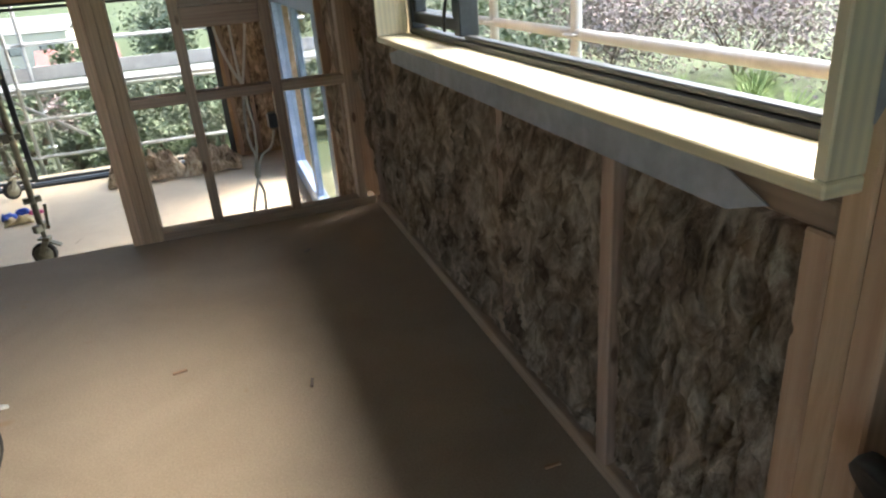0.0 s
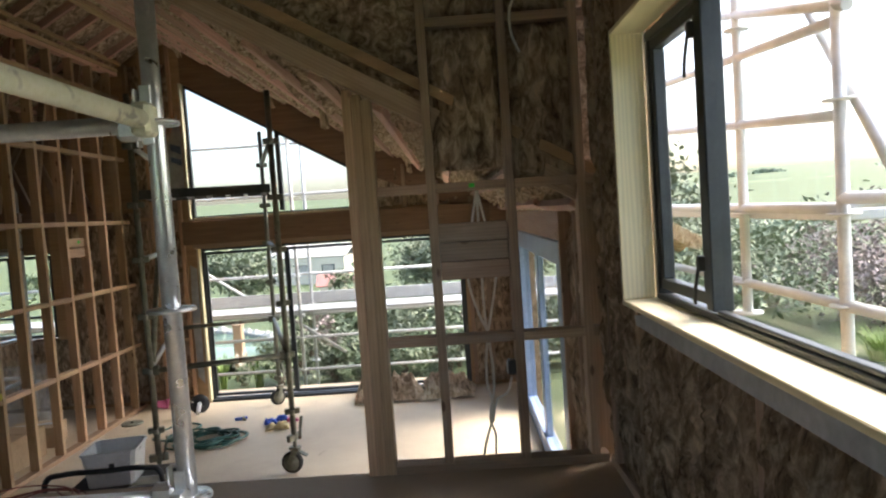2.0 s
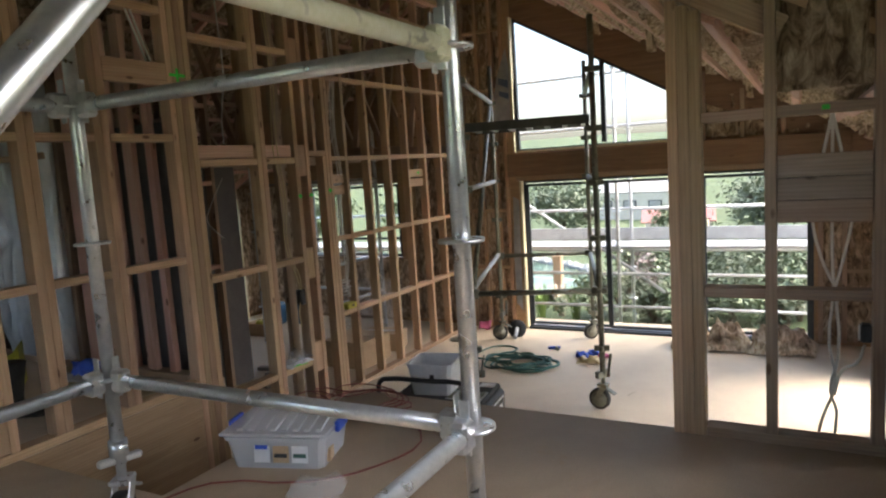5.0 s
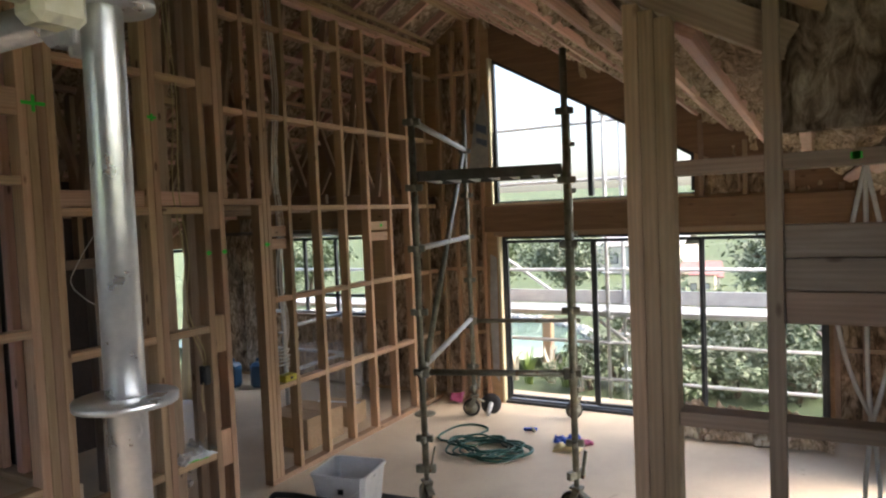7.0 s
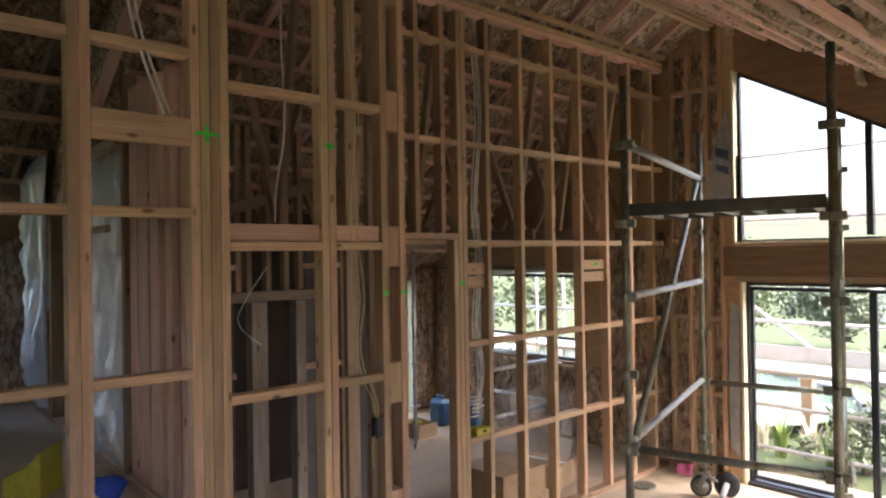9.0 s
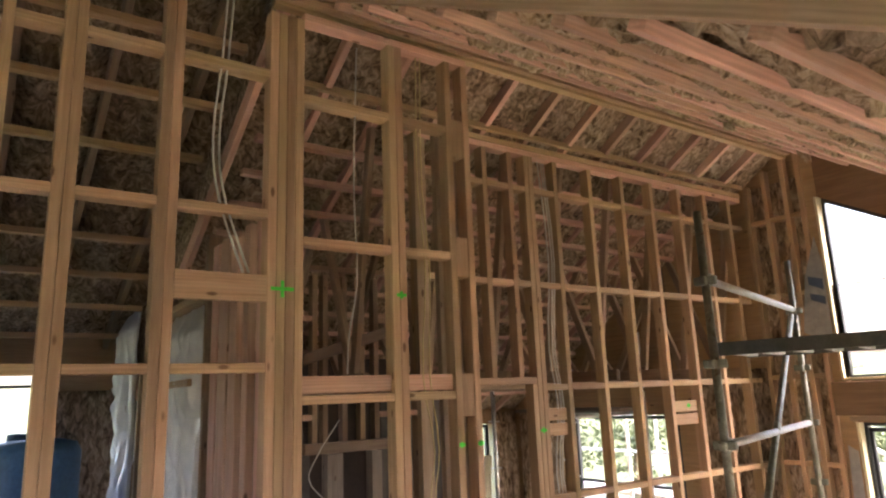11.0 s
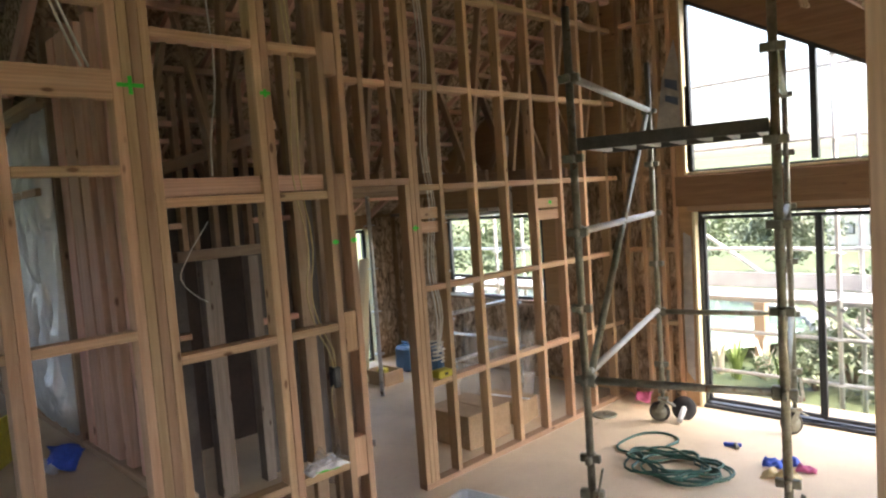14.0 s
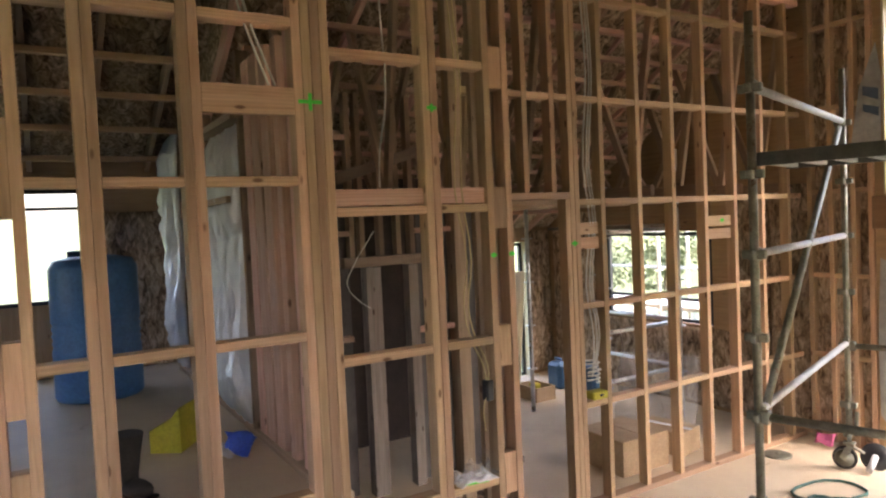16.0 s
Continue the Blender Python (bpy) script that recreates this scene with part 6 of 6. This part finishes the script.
mark(nw, (XN, 3.27, 2.845), "x", 0.12)
mark(nw, (XN, 3.955, 2.85), "x", 0.06)
mark(nw, (XN, 4.325, 2.03), "x", 0.04)
mark(nw, (XN, 4.455, 2.03), "x", 0.04)
mark(lw, (XL, 5.495, 2.03), "x", 0.06)
mark(lw, (XL, 7.2, 2.14), "x", 0.05)
mark(w1, (0.342, Y1, 2.315), "y", 0.028)

# ---- room beyond, raised level ----
tk = thing("water_tank", "tall blue plastic tank with ribs", "tank", at=(-6.5, 2.50, UF))
lathe(tk, "tank_body", [(0.33, 0.0), (0.345, 0.03), (0.345, 0.40)] + [(0.345 - 0.012 * (i % 2), 0.42 + 0.03 * i) for i in range(9)] + [(0.345, 0.72), (0.345, 1.10), (0.31, 1.17), (0.18, 1.2)], pose(-6.5, 2.50, UF), BLUE_TANK, 28)
lathe(tk, "tank_cap", [(0.09, 0), (0.09, 0.05), (0.07, 0.06)], pose(-6.6, 2.4, UF + 1.19), BLUE_TANK, 18)
yb = thing("display_box", "yellow cardboard box with red print, cut open, on the floor", "box", at=(-4.55, 2.8, UF))
YM = pose(-4.55, 2.78, UF, 0, 0, -35)
for lo, hi in (((-0.14, -0.10, 0), (0.14, 0.10, 0.006)), ((-0.14, 0.095, 0.006), (0.14, 0.10, 0.28)), ((-0.14, -0.10, 0.006), (0.14, -0.095, 0.14))):
    c, s = (Vector(lo) + Vector(hi)) / 2, Vector(hi) - Vector(lo)
    put("panel", box_mesh(s.x, s.y, s.z, YELLOW, 0.001, "panel"), yb, YM @ Matrix.Translation(c))
xz_ = YM @ Matrix(((0, 0, 1, 0), (1, 0, 0, 0), (0, 1, 0, 0), (0, 0, 0, 1)))
for x in (-0.14, 0.135):
    prism(yb, "side_panel", [(-0.095, 0.006), (0.095, 0.006), (0.095, 0.28), (0.03, 0.2), (-0.095, 0.14)], 0.005, xz_ @ pose(0, 0, x), YELLOW)
put("print_patch", box_mesh(0.10, 0.002, 0.05, REDP, 0, "print_patch"), yb, YM @ pose(-0.04, -0.102, 0.07), "red print")
bg = thing("packet", "crumpled blue and white packet on the floor", "packet", at=(-4.1, 3.05, UF))
wool_sheet(bg, "wrapper", (-4.18, 2.98, UF + 0.02), (0.16, 0.10, 0), (-0.05, 0.07, 0.10), (0.3, -0.8, 0.5), 10, 8, 0.07, BLUEP, 580, (12, 12), 0.03, 0.03)
wool_sheet(bg, "wrapper", (-4.2, 2.93, UF + 0.02), (0.15, 0.08, 0), (-0.05, 0.06, 0.03), (0.3, -0.8, 0.5), 10, 6, 0.05, WHITE, 581, (12, 12), 0.03, 0.02)
bt = thing("boot", "dark rubber boot standing on the floor", "boot", at=(-3.85, 2.42, UF))
lathe(bt, "shaft", [(0.055, 0.05), (0.052, 0.12), (0.06, 0.22), (0.07, 0.33), (0.066, 0.33)], pose(-3.85, 2.42, UF, -4, 3, 0), RUBBER, 16)
bm = bmesh.new()
bmesh.ops.create_uvsphere(bm, u_segments=14, v_segments=8, radius=1)
bmesh.ops.scale(bm, vec=(0.13, 0.05, 0.05), verts=bm.verts)
put("foot", mesh_of(bm, "foot", RUBBER, True), bt, pose(-3.80, 2.45, UF + 0.05, 0, 0, 35))
put("sole", box_mesh(0.26, 0.09, 0.018, RUBBER, 0.006, "sole"), bt, pose(-3.80, 2.45, UF + 0.009, 0, 0, 35))

# ---- room beyond, lower level ----
bsk = thing("crate", "wooden crate with yellow tools inside", "crate", at=(-6.55, 7.3, 0))
for a, b in (((-6.75, 7.15), (-6.35, 7.17)), ((-6.75, 7.43), (-6.35, 7.45)), ((-6.75, 7.17), (-6.73, 7.43)), ((-6.37, 7.17), (-6.35, 7.43))):
    box(bsk, "side_board", (*a, 0.0), (*b, 0.17), CARD)
box(bsk, "bottom", (-6.73, 7.17, 0.0), (-6.37, 7.43, 0.012), CARD)
box(bsk, "tool", (-6.62, 7.24, 0.012), (-6.48, 7.34, 0.19), YELLOW, 0.02)
for i, (x, y) in enumerate(((-6.75, 7.85), (-6.35, 8.0))):
    cn = thing("container", "blue plastic jerrycan by the far wall", "jerrycan", group="jerrycans", at=(x, y, 0))
    put("can_body", box_mesh(0.26, 0.2, 0.34, BLUE_CAN, 0.04, "can_body"), cn, pose(x, y, 0.17, 0, 0, 20 * i))
    put("can_handle", box_mesh(0.14, 0.03, 0.04, BLUE_CAN, 0.01, "can_handle"), cn, pose(x, y, 0.378, 0, 0, 20 * i))
for i in range(2):
    pl = thing("plank", "pale plank leaning against the wool wall", "plank", group="leaning planks", at=(-6.9, 7.6, 0))
    beam(pl, "plank_body", (-6.75 + 0.07 * i, 7.05 + 0.05 * i, 0.03), (-7.40, 7.75 + 0.06 * i, 1.5), 0.09, 0.02, PINE_PALE)
cbx = thing("cardboard_box", "closed brown cardboard box beyond the studs", "box", at=(-4.3, 6.5, 0))
for lo, hi in (((-4.6, 6.22, 0.0), (-4.05, 6.235, 0.3)), ((-4.6, 6.765, 0.0), (-4.05, 6.78, 0.3)), ((-4.6, 6.235, 0.0), (-4.585, 6.765, 0.3)), ((-4.065, 6.235, 0.0), (-4.05, 6.765, 0.3)), ((-4.585, 6.235, 0.0), (-4.065, 6.765, 0.012))):
    box(cbx, "side_panel", lo, hi, CARD, 0.002)
box(cbx, "flap", (-4.6, 6.22, 0.302), (-4.05, 6.495, 0.306), CARD, 0.001)
box(cbx, "flap", (-4.6, 6.505, 0.302), (-4.05, 6.78, 0.306), CARD, 0.001)
cb2 = thing("cardboard_box", "long brown carton beyond the studs", "box", at=(-4.4, 7.1, 0))
put("carton", box_mesh(0.5, 0.34, 0.22, CARD, 0.006, "carton"), cb2, pose(-4.35, 7.1, 0.11, 0, 0, 12))
put("carton_tape", box_mesh(0.5, 0.05, 0.003, WHITE, 0, "carton_tape"), cb2, pose(-4.35, 7.1, 0.222, 0, 0, 12))
ybx = thing("tool_case", "yellow power tool case on the nog", "case", at=(XL - 0.1, 5.72, 0.83))
put("case_body", box_mesh(0.15, 0.10, 0.06, YELLOW, 0.01, "case_body"), ybx, pose(XL - 0.05, 5.71, 0.856, 0, 0, 88))
put("case_clip", box_mesh(0.03, 0.012, 0.02, BLACK, 0.003, "case_clip"), ybx, pose(XL + 0.004, 5.71, 0.86, 0, 0, 88))
shp = thing("plastic_sheet", "bundle of clear plastic sheeting slumped behind the studs", "sheeting", at=(-4.6, 7.3, 0))
wool_sheet(shp, "film", (-5.1, 7.2, 0.05), (0.8, 0.25, 0), (0, 0.1, 0.75), (0.3, -1, 0), 20, 18, 0.2, FILM, 590, (7, 5), 0.04, 0.02)
ins = thing("inner_scaffold", "galvanised scaffold frame in the room beyond", "scaffold", at=(-5.0, 7.4, 0))
for x, y in ((-4.9, 6.9), (-4.9, 8.0), (-6.1, 8.0), (-6.1, 6.9)):
    st = tube(ins, "standard", (x, y, 0.0), (x, y, 2.9), 0.0242, STEEL, 12)
    for z in (0.5, 1.0, 1.5, 2.0, 2.5):
        rosette(st, x, y, z, STEEL)
for z in (0.55, 1.05, 2.05):
    tube(ins, "ledger", (-4.9, 6.9, z), (-4.9, 8.0, z), 0.022, STEEL, 10)
    tube(ins, "ledger", (-4.9, 8.0, z), (-6.1, 8.0, z), 0.022, STEEL, 10)
for i in range(3):
    box(ins, "plank", (-6.2, 7.3 + 0.2 * i, 2.075), (-4.8, 7.49 + 0.2 * i, 2.11), WEATHERED)
for i, (x, y, r) in enumerate(((-4.5, 5.1, 30), (-4.7, 5.45, 75), (-5.2, 5.9, 10), (-4.95, 5.75, 50))):
    oc = thing("offcut", "dark timber offcut on the dusty floor", "offcut", group="offcuts on the lower floor", at=(x, y, 0))
    put("block", box_mesh(0.18, 0.08, 0.04, WEATHERED, 0.004, "block"), oc, pose(x, y, 0.02, 0, 0, r))
